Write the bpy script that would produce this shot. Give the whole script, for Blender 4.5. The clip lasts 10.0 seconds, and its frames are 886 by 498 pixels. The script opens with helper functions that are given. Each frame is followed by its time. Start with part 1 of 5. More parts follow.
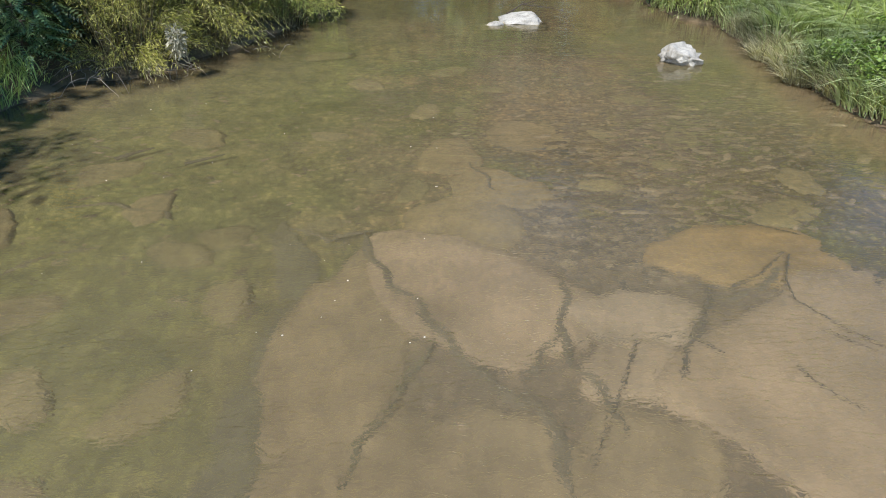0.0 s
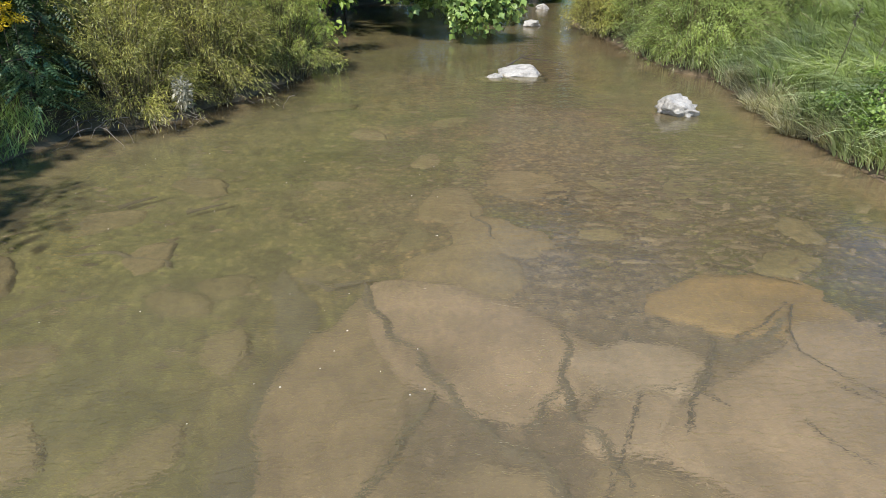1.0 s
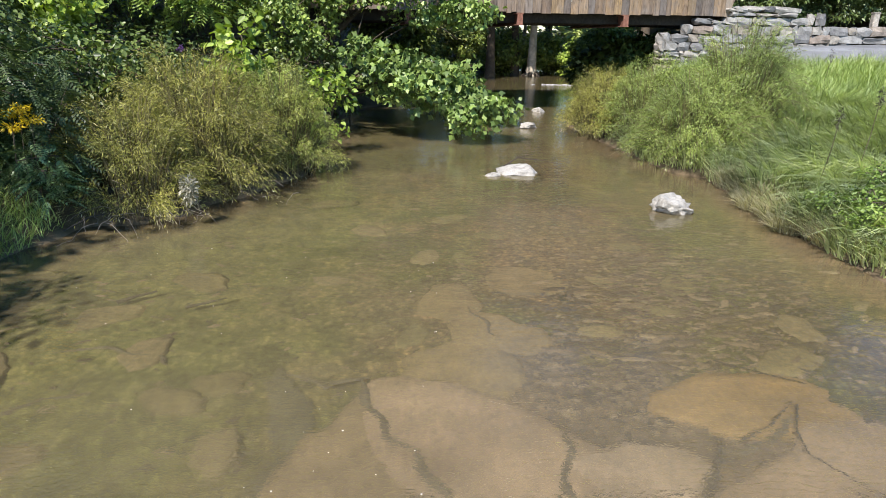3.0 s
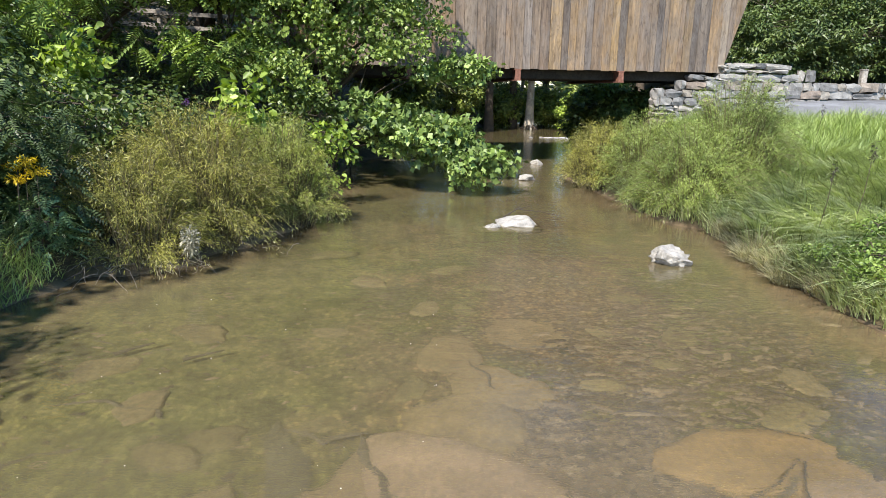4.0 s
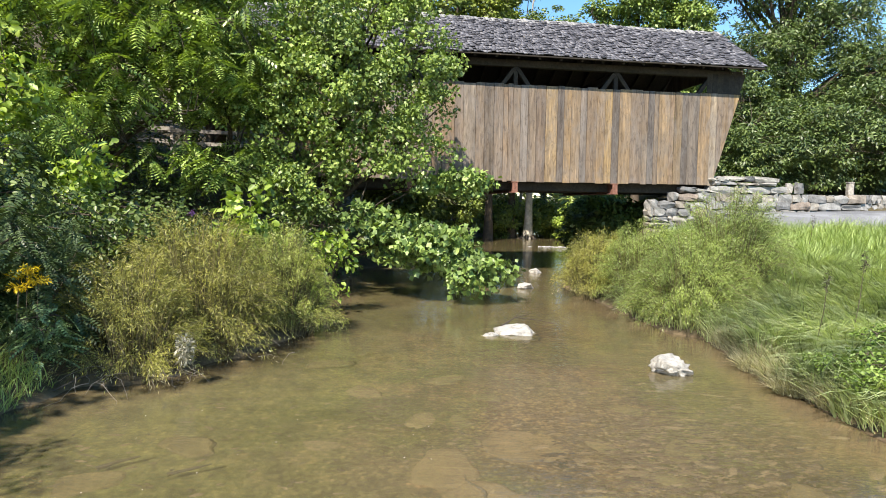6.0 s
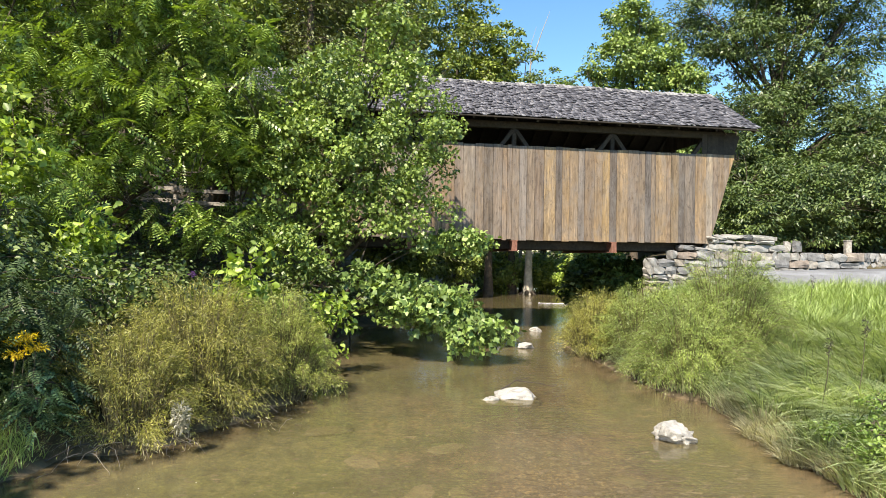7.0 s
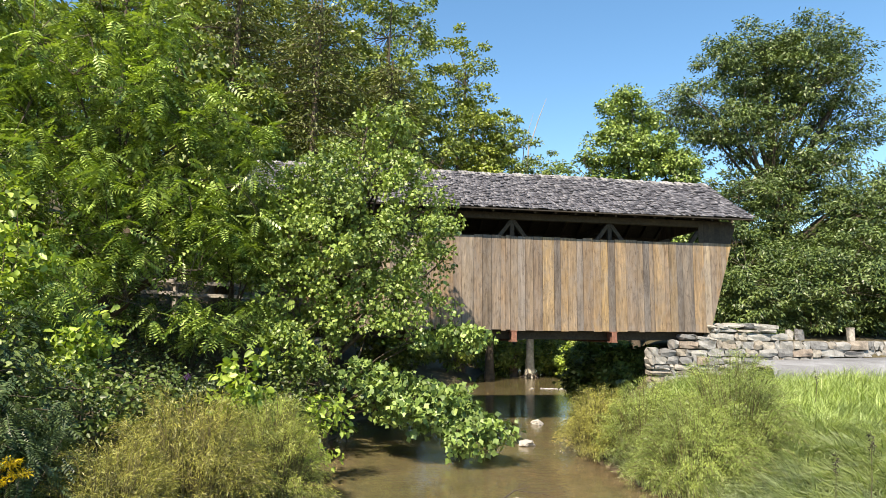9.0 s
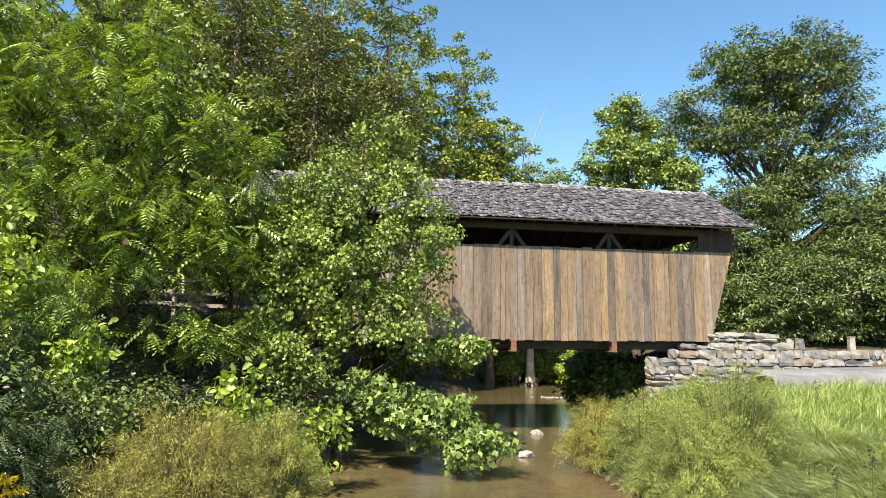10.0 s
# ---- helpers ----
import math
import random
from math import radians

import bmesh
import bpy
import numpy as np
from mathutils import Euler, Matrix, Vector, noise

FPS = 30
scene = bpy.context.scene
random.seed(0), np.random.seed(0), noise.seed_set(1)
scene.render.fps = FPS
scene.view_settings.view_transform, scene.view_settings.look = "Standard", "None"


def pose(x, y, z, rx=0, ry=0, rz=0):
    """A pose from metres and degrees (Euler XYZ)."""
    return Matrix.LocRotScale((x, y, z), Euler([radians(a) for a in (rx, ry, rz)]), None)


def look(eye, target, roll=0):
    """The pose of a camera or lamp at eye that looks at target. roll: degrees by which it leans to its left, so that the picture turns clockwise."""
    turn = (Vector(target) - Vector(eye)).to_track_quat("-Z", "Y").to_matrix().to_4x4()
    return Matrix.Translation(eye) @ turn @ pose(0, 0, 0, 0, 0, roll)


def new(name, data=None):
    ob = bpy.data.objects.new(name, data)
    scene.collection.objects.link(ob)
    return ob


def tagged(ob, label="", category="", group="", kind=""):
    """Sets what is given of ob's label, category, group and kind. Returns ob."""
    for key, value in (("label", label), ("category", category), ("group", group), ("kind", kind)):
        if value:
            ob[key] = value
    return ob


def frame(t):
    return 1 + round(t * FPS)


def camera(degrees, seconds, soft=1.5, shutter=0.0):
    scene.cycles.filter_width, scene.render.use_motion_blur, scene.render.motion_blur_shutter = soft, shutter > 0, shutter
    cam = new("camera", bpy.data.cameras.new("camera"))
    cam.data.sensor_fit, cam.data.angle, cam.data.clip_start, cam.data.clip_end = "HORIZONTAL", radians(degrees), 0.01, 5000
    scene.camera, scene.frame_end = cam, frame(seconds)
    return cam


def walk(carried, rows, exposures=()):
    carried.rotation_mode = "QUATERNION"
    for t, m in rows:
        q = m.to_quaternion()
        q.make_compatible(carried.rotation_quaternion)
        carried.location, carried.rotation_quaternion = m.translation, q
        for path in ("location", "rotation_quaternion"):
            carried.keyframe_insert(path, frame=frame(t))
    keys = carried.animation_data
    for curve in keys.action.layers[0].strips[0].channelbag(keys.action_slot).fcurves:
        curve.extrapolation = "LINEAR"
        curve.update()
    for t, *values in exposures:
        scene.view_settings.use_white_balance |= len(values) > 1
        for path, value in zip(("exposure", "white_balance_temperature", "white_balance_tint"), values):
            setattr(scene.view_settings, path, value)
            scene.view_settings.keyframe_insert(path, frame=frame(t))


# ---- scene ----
# ---------- camera ----------
cam = camera(70.12, 10.0, soft=0.85)
PATH = [
    (0.0, 0.000, -0.000, 2.200, 58.820, -0.408, -0.513),
    (0.5, 0.000, 0.010, 2.203, 60.956, -0.471, -0.500),
    (1.0, -0.002, 0.019, 2.212, 63.045, -0.482, -0.438),
    (1.5, 0.005, 0.025, 2.216, 65.151, -0.499, -0.407),
    (2.0, -0.002, 0.016, 2.223, 67.273, -0.535, -0.435),
    (2.5, 0.009, 0.013, 2.229, 69.398, -0.611, -0.401),
    (4.0, -0.008, 0.011, 2.253, 76.063, -0.843, -0.441),
    (4.5, 0.002, 0.022, 2.263, 78.502, -0.881, -0.452),
    (5.0, 0.021, 0.008, 2.259, 80.958, -0.841, -0.388),
    (5.5, 0.048, -0.010, 2.258, 83.419, -0.833, -0.342),
    (7.0, 0.051, -0.049, 2.416, 90.717, -0.868, -0.316),
    (7.5, 0.062, -0.049, 2.601, 93.253, -0.777, -0.299),
    (8.0, 0.089, -0.072, 2.751, 95.773, -0.709, -0.204),
    (8.5, 0.118, -0.091, 2.863, 97.062, -0.678, -0.152),
    (9.0, 0.137, -0.107, 2.942, 97.426, -0.697, -0.133),
    (9.5, 0.147, -0.111, 3.001, 97.705, -0.649, -0.104),
    (10.0, 0.168, -0.103, 3.047, 97.999, -0.639, -0.090),
]
walk(cam, [(t, pose(x, y, z, rx, ry, rz)) for t, x, y, z, rx, ry, rz in PATH],
     exposures=((0.0, 0.60, 6350, 9), (2.5, 0.71, 6550, 13), (4.5, 0.88, 6650, 11), (7.0, 1.04, 7350, 10), (10.0, 1.04, 7800, 11)))

# ---------- light ----------
SUN_TO = Vector((-0.27, -0.54, 0.75)).normalized()
SUN_EL = math.asin(SUN_TO.z)
world = bpy.data.worlds.new("sky")
scene.world = world
world.use_nodes = True
wn = world.node_tree.nodes
sky = wn.new("ShaderNodeTexSky")
sky.sky_type = 'NISHITA'
sky.sun_disc = False
sky.sun_elevation = SUN_EL
sky.sun_rotation = math.atan2(SUN_TO.x, SUN_TO.y)
sky.air_density, sky.dust_density, sky.ozone_density = 1.0, 0.0, 3.5
wn["Background"].inputs["Strength"].default_value = 0.137
deep = wn.new("ShaderNodeHueSaturation")
deep.inputs["Saturation"].default_value = 1.18
deep.inputs["Hue"].default_value = 0.496
world.node_tree.links.new(sky.outputs[0], deep.inputs["Color"])
world.node_tree.links.new(deep.outputs[0], wn["Background"].inputs["Color"])
sun = new("sun", bpy.data.lights.new("sun", 'SUN'))
sun.data.energy, sun.data.angle, sun.data.color = 5.0, radians(0.53), (1.0, 0.955, 0.88)
sun.matrix_world = look(SUN_TO * 60, (0, 0, 0))

# ---------- materials ----------
def nodes_of(name):
    m = bpy.data.materials.new(name)
    m.use_nodes = True
    nt = m.node_tree
    return m, nt, nt.nodes["Principled BSDF"]


def node(nt, kind, **sets):
    n = nt.nodes.new(kind)
    for key, value in sets.items():
        n.inputs[key.replace("_", " ")].default_value = value
    return n


def ramp(nt, fac, stops):
    r = nt.nodes.new("ShaderNodeValToRGB")
    e = r.color_ramp.elements
    while len(e) < len(stops):
        e.new(0.5)
    for el, (p, c) in zip(e, stops):
        el.position, el.color = p, (*c, 1)
    nt.links.new(fac, r.inputs[0])
    return r.outputs[0]


def mix(nt, fac, a, b, blend='MIX'):
    n = nt.nodes.new("ShaderNodeMix")
    n.data_type, n.blend_type = 'RGBA', blend
    for slot, v in ((n.inputs[0], fac), (n.inputs[6], a), (n.inputs[7], b)):
        if isinstance(v, (int, float)):
            slot.default_value = v
        elif isinstance(v, tuple):
            slot.default_value = (*v, 1)
        else:
            nt.links.new(v, slot)
    return n.outputs[2]


def coords(nt, scale=(1, 1, 1), which="Object"):
    tc = nt.nodes.new("ShaderNodeTexCoord")
    mp = nt.nodes.new("ShaderNodeMapping")
    mp.inputs["Scale"].default_value = scale
    nt.links.new(tc.outputs[which], mp.inputs[0])
    return mp.outputs[0]


def tex(nt, vec, scale, detail=4.0, rough=0.6, distort=0.0):
    n = node(nt, "ShaderNodeTexNoise", Scale=scale, Detail=detail, Roughness=rough, Distortion=distort)
    nt.links.new(vec, n.inputs["Vector"])
    return n.outputs["Fac"]


def bump(nt, bsdf, height, strength, dist):
    b = node(nt, "ShaderNodeBump", Strength=strength, Distance=dist)
    nt.links.new(height, b.inputs["Height"])
    nt.links.new(b.outputs[0], bsdf.inputs["Normal"])


def leaf_material(name, dark, mid, light, trans=0.12, rough=0.46):
    m, nt, bs = nodes_of(name)
    geo = nt.nodes.new("ShaderNodeNewGeometry")
    big = tex(nt, geo.outputs["Position"], 0.9, 6.0, 0.7)
    col = ramp(nt, geo.outputs["Random Per Island"], [(0.0, tuple(0.7 * c for c in dark)), (0.45, mid), (0.85, tuple(.6 * a + .4 * b for a, b in zip(mid, light))), (1.0, light)])
    tone = ramp(nt, big, [(0.33, (0.48, 0.54, 0.52)), (0.67, (1.42, 1.38, 1.15))])
    col = mix(nt, 1.0, col, tone, 'MULTIPLY')
    nt.links.new(col, bs.inputs["Base Color"])
    bs.inputs["Roughness"].default_value = rough
    tr = nt.nodes.new("ShaderNodeBsdfTranslucent")
    warm = mix(nt, 1.0, col, (1.5, 1.6, 0.45), 'MULTIPLY')
    nt.links.new(warm, tr.inputs["Color"])
    ms = nt.nodes.new("ShaderNodeMixShader")
    ms.inputs[0].default_value = trans
    nt.links.new(bs.outputs[0], ms.inputs[1])
    nt.links.new(tr.outputs[0], ms.inputs[2])
    nt.links.new(ms.outputs[0], nt.nodes["Material Output"].inputs["Surface"])
    return m


def wood_material(name, stops, per_object=True, grain=(9, 9, 0.7), rough=0.85, dirt=0.5, fleck=1.0, weather=0.0):
    m, nt, bs = nodes_of(name)
    if per_object:
        rnd = nt.nodes.new("ShaderNodeObjectInfo").outputs["Random"]
    else:
        rnd = nt.nodes.new("ShaderNodeNewGeometry").outputs["Random Per Island"]
    vec = coords(nt, grain)
    off = nt.nodes.new("ShaderNodeVectorMath")
    off.operation = 'ADD'
    sc = nt.nodes.new("ShaderNodeMath")
    sc.operation = 'MULTIPLY'
    sc.inputs[1].default_value = 53.0
    nt.links.new(rnd, sc.inputs[0])
    nt.links.new(vec, off.inputs[0])
    nt.links.new(sc.outputs[0], off.inputs[1])
    g = tex(nt, off.outputs[0], 5.0, 6.0, 0.65, 0.6)
    blot = tex(nt, off.outputs[0], 0.85, 4.0)
    col = ramp(nt, rnd, stops)
    col = mix(nt, fleck, col, ramp(nt, g, [(0.28, (0.42, 0.39, 0.36)), (0.72, (1.4, 1.38, 1.35))]), 'MULTIPLY')
    col = mix(nt, dirt, col, ramp(nt, blot, [(0.3, (0.5, 0.49, 0.5)), (0.7, (1.3, 1.25, 1.15))]), 'MULTIPLY')
    if weather:
        # silvered patches, rain stains and small dark knots
        pos = nt.nodes.new("ShaderNodeNewGeometry").outputs["Position"]
        tall = nt.nodes.new("ShaderNodeMapping")
        tall.inputs["Scale"].default_value = (1.6, 1.6, 0.55)
        nt.links.new(pos, tall.inputs[0])
        silver = ramp(nt, tex(nt, tall.outputs[0], 2.4, 6.0, 0.7, 0.5), [(0.44, (0, 0, 0)), (0.66, (weather,) * 3)])
        col = mix(nt, silver, col, (0.20, 0.182, 0.172))
        stain = tex(nt, tall.outputs[0], 5.5, 5.0, 0.75, 1.0)
        col = mix(nt, 1.0, col, ramp(nt, stain, [(0.33, (0.6, 0.57, 0.56)), (0.48, (1, 1, 1)), (0.68, (1.15, 1.13, 1.11))]), 'MULTIPLY')
        knot = node(nt, "ShaderNodeTexVoronoi", Scale=2.6)
        nt.links.new(off.outputs[0], knot.inputs["Vector"])
        col = mix(nt, 1.0, col, ramp(nt, knot.outputs["Distance"], [(0.05, (0.42, 0.38, 0.36)), (0.13, (1, 1, 1))]), 'MULTIPLY')
    nt.links.new(col, bs.inputs["Base Color"])
    bs.inputs["Roughness"].default_value = rough
    bump(nt, bs, g, 0.5, 0.01)
    return m


def stone_material(name, stops, scale=3.0, rough=0.9, per="island", fine=40.0):
    m, nt, bs = nodes_of(name)
    geo = nt.nodes.new("ShaderNodeNewGeometry")
    if per == "island":
        rnd = geo.outputs["Random Per Island"]
    else:
        rnd = nt.nodes.new("ShaderNodeObjectInfo").outputs["Random"]
    a = tex(nt, geo.outputs["Position"], scale, 6.0, 0.65)
    b = tex(nt, geo.outputs["Position"], fine, 4.0, 0.7)
    col = ramp(nt, rnd, stops)
    col = mix(nt, 1.0, col, ramp(nt, a, [(0.3, (0.6, 0.58, 0.55)), (0.7, (1.3, 1.28, 1.25))]), 'MULTIPLY')
    col = mix(nt, 0.6, col, ramp(nt, b, [(0.35, (0.6, 0.6, 0.6)), (0.65, (1.2, 1.2, 1.2))]), 'MULTIPLY')
    nt.links.new(col, bs.inputs["Base Color"])
    bs.inputs["Roughness"].default_value = rough
    ad = nt.nodes.new("ShaderNodeMath")
    ad.operation = 'ADD'
    nt.links.new(a, ad.inputs[0])
    nt.links.new(b, ad.inputs[1])
    bump(nt, bs, ad.outputs[0], 0.6, 0.02)
    return m


def ground_material():
    m, nt, bs = nodes_of("soil_and_bed")
    geo = nt.nodes.new("ShaderNodeNewGeometry")
    pos = geo.outputs["Position"]
    sep = nt.nodes.new("ShaderNodeSeparateXYZ")
    nt.links.new(pos, sep.inputs[0])
    big, mid = tex(nt, pos, 0.55, 4.0), tex(nt, pos, 3.5, 6.0, 0.7)
    fine = tex(nt, pos, 38.0, 4.0, 0.7)
    vor = node(nt, "ShaderNodeTexVoronoi", Scale=16.0)
    nt.links.new(pos, vor.inputs["Vector"])
    bed = ramp(nt, mid, [(0.3, (0.055, 0.042, 0.02)), (0.48, (0.15, 0.112, 0.06)), (0.70, (0.235, 0.17, 0.095))])
    bed = mix(nt, ramp(nt, big, [(0.42, (0, 0, 0)), (0.6, (1, 1, 1))]), bed, (0.105, 0.108, 0.036))
    bed = mix(nt, 0.6, bed, ramp(nt, vor.outputs["Distance"], [(0.1, (1.2, 1.2, 1.15)), (0.55, (0.5, 0.48, 0.45))]), 'MULTIPLY')
    away = nt.nodes.new("ShaderNodeVectorMath")
    away.operation = 'DISTANCE'
    away.inputs[1].default_value = (0.95, 2.4, -0.25)
    nt.links.new(pos, away.inputs[0])
    wav = nt.nodes.new("ShaderNodeMath")
    wav.operation = 'MULTIPLY_ADD'
    wav.inputs[1].default_value = 1.6
    nt.links.new(big, wav.inputs[0])
    nt.links.new(away.outputs["Value"], wav.inputs[2])
    mr0 = node(nt, "ShaderNodeMapRange")
    mr0.inputs["From Min"].default_value, mr0.inputs["From Max"].default_value = 3.0, 2.2
    nt.links.new(wav.outputs[0], mr0.inputs["Value"])
    bed = mix(nt, mr0.outputs[0], bed, ramp(nt, mid, [(0.3, (0.105, 0.082, 0.058)), (0.7, (0.19, 0.148, 0.105))]))
    mrx = node(nt, "ShaderNodeMapRange")
    mrx.inputs["From Min"].default_value, mrx.inputs["From Max"].default_value = 0.9, -0.9
    mrx.inputs["To Max"].default_value = 0.8
    wx = nt.nodes.new("ShaderNodeMath")
    wx.operation = 'MULTIPLY_ADD'
    wx.inputs[1].default_value = 1.8
    nt.links.new(mid, wx.inputs[0])
    nt.links.new(sep.outputs["X"], wx.inputs[2])
    nt.links.new(wx.outputs[0], mrx.inputs["Value"])
    bed = mix(nt, mrx.outputs[0], bed, ramp(nt, mid, [(0.3, (0.062, 0.07, 0.02)), (0.5, (0.132, 0.145, 0.046)), (0.7, (0.215, 0.215, 0.09))]))
    streak = tex(nt, pos, 1.5, 6.0, 0.68, 1.4)
    bed = mix(nt, 1.0, bed, ramp(nt, streak, [(0.36, (0.62, 0.62, 0.6)), (0.5, (0.97, 0.97, 0.97)), (0.64, (1.28, 1.25, 1.2))]), 'MULTIPLY')
    pebbly = tex(nt, pos, 11.0, 5.0, 0.75)
    bed = mix(nt, 0.6, bed, ramp(nt, pebbly, [(0.36, (0.5, 0.5, 0.5)), (0.5, (1.0, 1.0, 1.0)), (0.66, (1.6, 1.55, 1.45))]), 'MULTIPLY')
    bed = mix(nt, 0.5, bed, ramp(nt, vor.outputs["Distance"], [(0.1, (1.25, 1.25, 1.2)), (0.55, (0.5, 0.48, 0.45))]), 'MULTIPLY')
    shoal = node(nt, "ShaderNodeMapRange")
    shoal.inputs["From Min"].default_value, shoal.inputs["From Max"].default_value = -0.15, -0.03
    shoal.inputs["To Max"].default_value = 0.8
    nt.links.new(sep.outputs["Z"], shoal.inputs["Value"])
    bed = mix(nt, shoal.outputs[0], bed, ramp(nt, mid, [(0.3, (0.10, 0.066, 0.04)), (0.7, (0.21, 0.15, 0.095))]))
    soil = ramp(nt, mid, [(0.3, (0.035, 0.028, 0.014)), (0.6, (0.10, 0.08, 0.04)), (0.8, (0.06, 0.085, 0.02))])
    mr = node(nt, "ShaderNodeMapRange")
    mr.inputs["From Min"].default_value, mr.inputs["From Max"].default_value = 0.0, 0.08
    nt.links.new(sep.outputs["Z"], mr.inputs["Value"])
    col = mix(nt, mr.outputs[0], bed, soil)
    col = mix(nt, 0.5, col, ramp(nt, fine, [(0.3, (0.55, 0.55, 0.55)), (0.7, (1.3, 1.3, 1.3))]), 'MULTIPLY')
    nt.links.new(col, bs.inputs["Base Color"])
    bs.inputs["Roughness"].default_value = 0.95
    bump(nt, bs, fine, 0.7, 0.02)
    return m


def water_material():
    m, nt, bs = nodes_of("creek_water")
    nt.nodes.remove(bs)
    geo = nt.nodes.new("ShaderNodeNewGeometry")
    mp = nt.nodes.new("ShaderNodeMapping")
    mp.inputs["Scale"].default_value = (1.0, 2.2, 1.0)
    nt.links.new(geo.outputs["Position"], mp.inputs[0])
    a = tex(nt, mp.outputs[0], 2.2, 3.0, 0.5, 0.8)
    b = tex(nt, mp.outputs[0], 11.0, 3.0, 0.5, 0.5)
    ad = nt.nodes.new("ShaderNodeMath")
    ad.operation = 'MULTIPLY_ADD'
    ad.inputs[1].default_value = 0.35
    nt.links.new(b, ad.inputs[0])
    nt.links.new(a, ad.inputs[2])
    mp2 = nt.nodes.new("ShaderNodeMapping")
    mp2.inputs["Scale"].default_value = (13.0, 24.0, 1.0)
    nt.links.new(geo.outputs["Position"], mp2.inputs[0])
    fine = tex(nt, mp2.outputs[0], 1.0, 2.0, 0.55, 1.2)
    sepw = nt.nodes.new("ShaderNodeSeparateXYZ")
    nt.links.new(geo.outputs["Position"], sepw.inputs[0])
    wob1 = nt.nodes.new("ShaderNodeMath")
    wob1.operation = 'MULTIPLY_ADD'
    wob1.inputs[1].default_value = 2.2
    nt.links.new(a, wob1.inputs[0])
    nt.links.new(sepw.outputs["Y"], wob1.inputs[2])
    near = node(nt, "ShaderNodeMapRange")
    for key, v in (("From Min", 5.2), ("From Max", 3.4), ("To Min", 0.05), ("To Max", 2.7)):
        near.inputs[key].default_value = v
    nt.links.new(wob1.outputs[0], near.inputs["Value"])
    ad2 = nt.nodes.new("ShaderNodeMath")
    ad2.operation = 'MULTIPLY_ADD'
    nt.links.new(fine, ad2.inputs[0])
    nt.links.new(near.outputs[0], ad2.inputs[1])
    nt.links.new(ad.outputs[0], ad2.inputs[2])
    bp = node(nt, "ShaderNodeBump", Strength=0.7, Distance=0.009)
    nt.links.new(ad2.outputs[0], bp.inputs["Height"])
    clear = node(nt, "ShaderNodeBsdfRefraction", Color=(0.635, 0.612, 0.545, 1), IOR=1.333, Roughness=0.075)
    nt.links.new(bp.outputs[0], clear.inputs["Normal"])
    murk = node(nt, "ShaderNodeBsdfDiffuse", Color=(0.205, 0.168, 0.098, 1))
    cloud = tex(nt, geo.outputs["Position"], 0.35, 3.0)
    mr = node(nt, "ShaderNodeMapRange")
    for key, v in (("From Min", 0.3), ("From Max", 0.7), ("To Min", 0.18), ("To Max", 0.38)):
        mr.inputs[key].default_value = v
    nt.links.new(cloud, mr.inputs["Value"])
    body = nt.nodes.new("ShaderNodeMixShader")
    nt.links.new(mr.outputs[0], body.inputs[0])
    nt.links.new(clear.outputs[0], body.inputs[1])
    nt.links.new(murk.outputs[0], body.inputs[2])
    gl = node(nt, "ShaderNodeBsdfGlossy", Roughness=0.03, Color=(1, 1, 1, 1))
    fr = node(nt, "ShaderNodeFresnel", IOR=1.333)
    nt.links.new(bp.outputs[0], gl.inputs["Normal"])
    nt.links.new(bp.outputs[0], fr.inputs["Normal"])
    top = nt.nodes.new("ShaderNodeMixShader")
    nt.links.new(fr.outputs[0], top.inputs[0])
    nt.links.new(body.outputs[0], top.inputs[1])
    nt.links.new(gl.outputs[0], top.inputs[2])
    nt.links.new(top.outputs[0], nt.nodes["Material Output"].inputs["Surface"])
    return m


M_GROUND, M_WATER = ground_material(), water_material()
M_LIME = stone_material("white_limestone", [(0, (0.37, 0.355, 0.33)), (1, (0.42, 0.405, 0.375))], 7.0)
M_SLAB = stone_material("tan_bedrock", [(0, (0.235, 0.184, 0.132)), (0.5, (0.26, 0.209, 0.156)), (1, (0.285, 0.235, 0.183))], 1.8, 0.8, "object", 22.0)
# orange raised to stand in for missing sky reflection
M_OCHRE = stone_material("ochre_bedrock_no_sky_sheen", [(0, (0.195, 0.138, 0.064)), (1, (0.22, 0.158, 0.076))], 2.2, 0.85, "object", 24.0)
M_SILTY = stone_material("silt_covered_bedrock", [(0, (0.16, 0.128, 0.079)), (1, (0.19, 0.152, 0.098))], 2.4, 0.9, "object", 18.0)
M_TANSILT = stone_material("silted_ochre_bedrock", [(0, (0.158, 0.124, 0.066)), (1, (0.174, 0.138, 0.076))], 2.2, 0.85, "object", 24.0)
M_SILTBED = stone_material("green_brown_silt", [(0, (0.084, 0.08, 0.048)), (1, (0.10, 0.094, 0.058))], 5.0)
M_SILT = stone_material("dark_silt", [(0, (0.088, 0.076, 0.055)), (1, (0.105, 0.092, 0.066))], 5.0)
M_MUDSTONE = stone_material("algae_covered_stone", [(0, (0.112, 0.10, 0.046)), (0.5, (0.138, 0.12, 0.06)), (1, (0.168, 0.142, 0.08))], 3.0, 0.9, "object", 24.0)
M_PEBBLE = stone_material("creek_gravel", [(0, (0.05, 0.041, 0.03)), (0.5, (0.105, 0.082, 0.054)), (0.85, (0.165, 0.13, 0.088)), (1, (0.21, 0.175, 0.125))], 6.0)
M_WALL = stone_material("grey_fieldstone", [(0, (0.17, 0.172, 0.178)), (0.3, (0.26, 0.258, 0.256)), (0.65, (0.35, 0.345, 0.335)), (0.86, (0.35, 0.325, 0.29)), (0.95, (0.31, 0.275, 0.235)), (1, (0.32, 0.26, 0.22))], 5.0, 0.95, "object", 30.0)
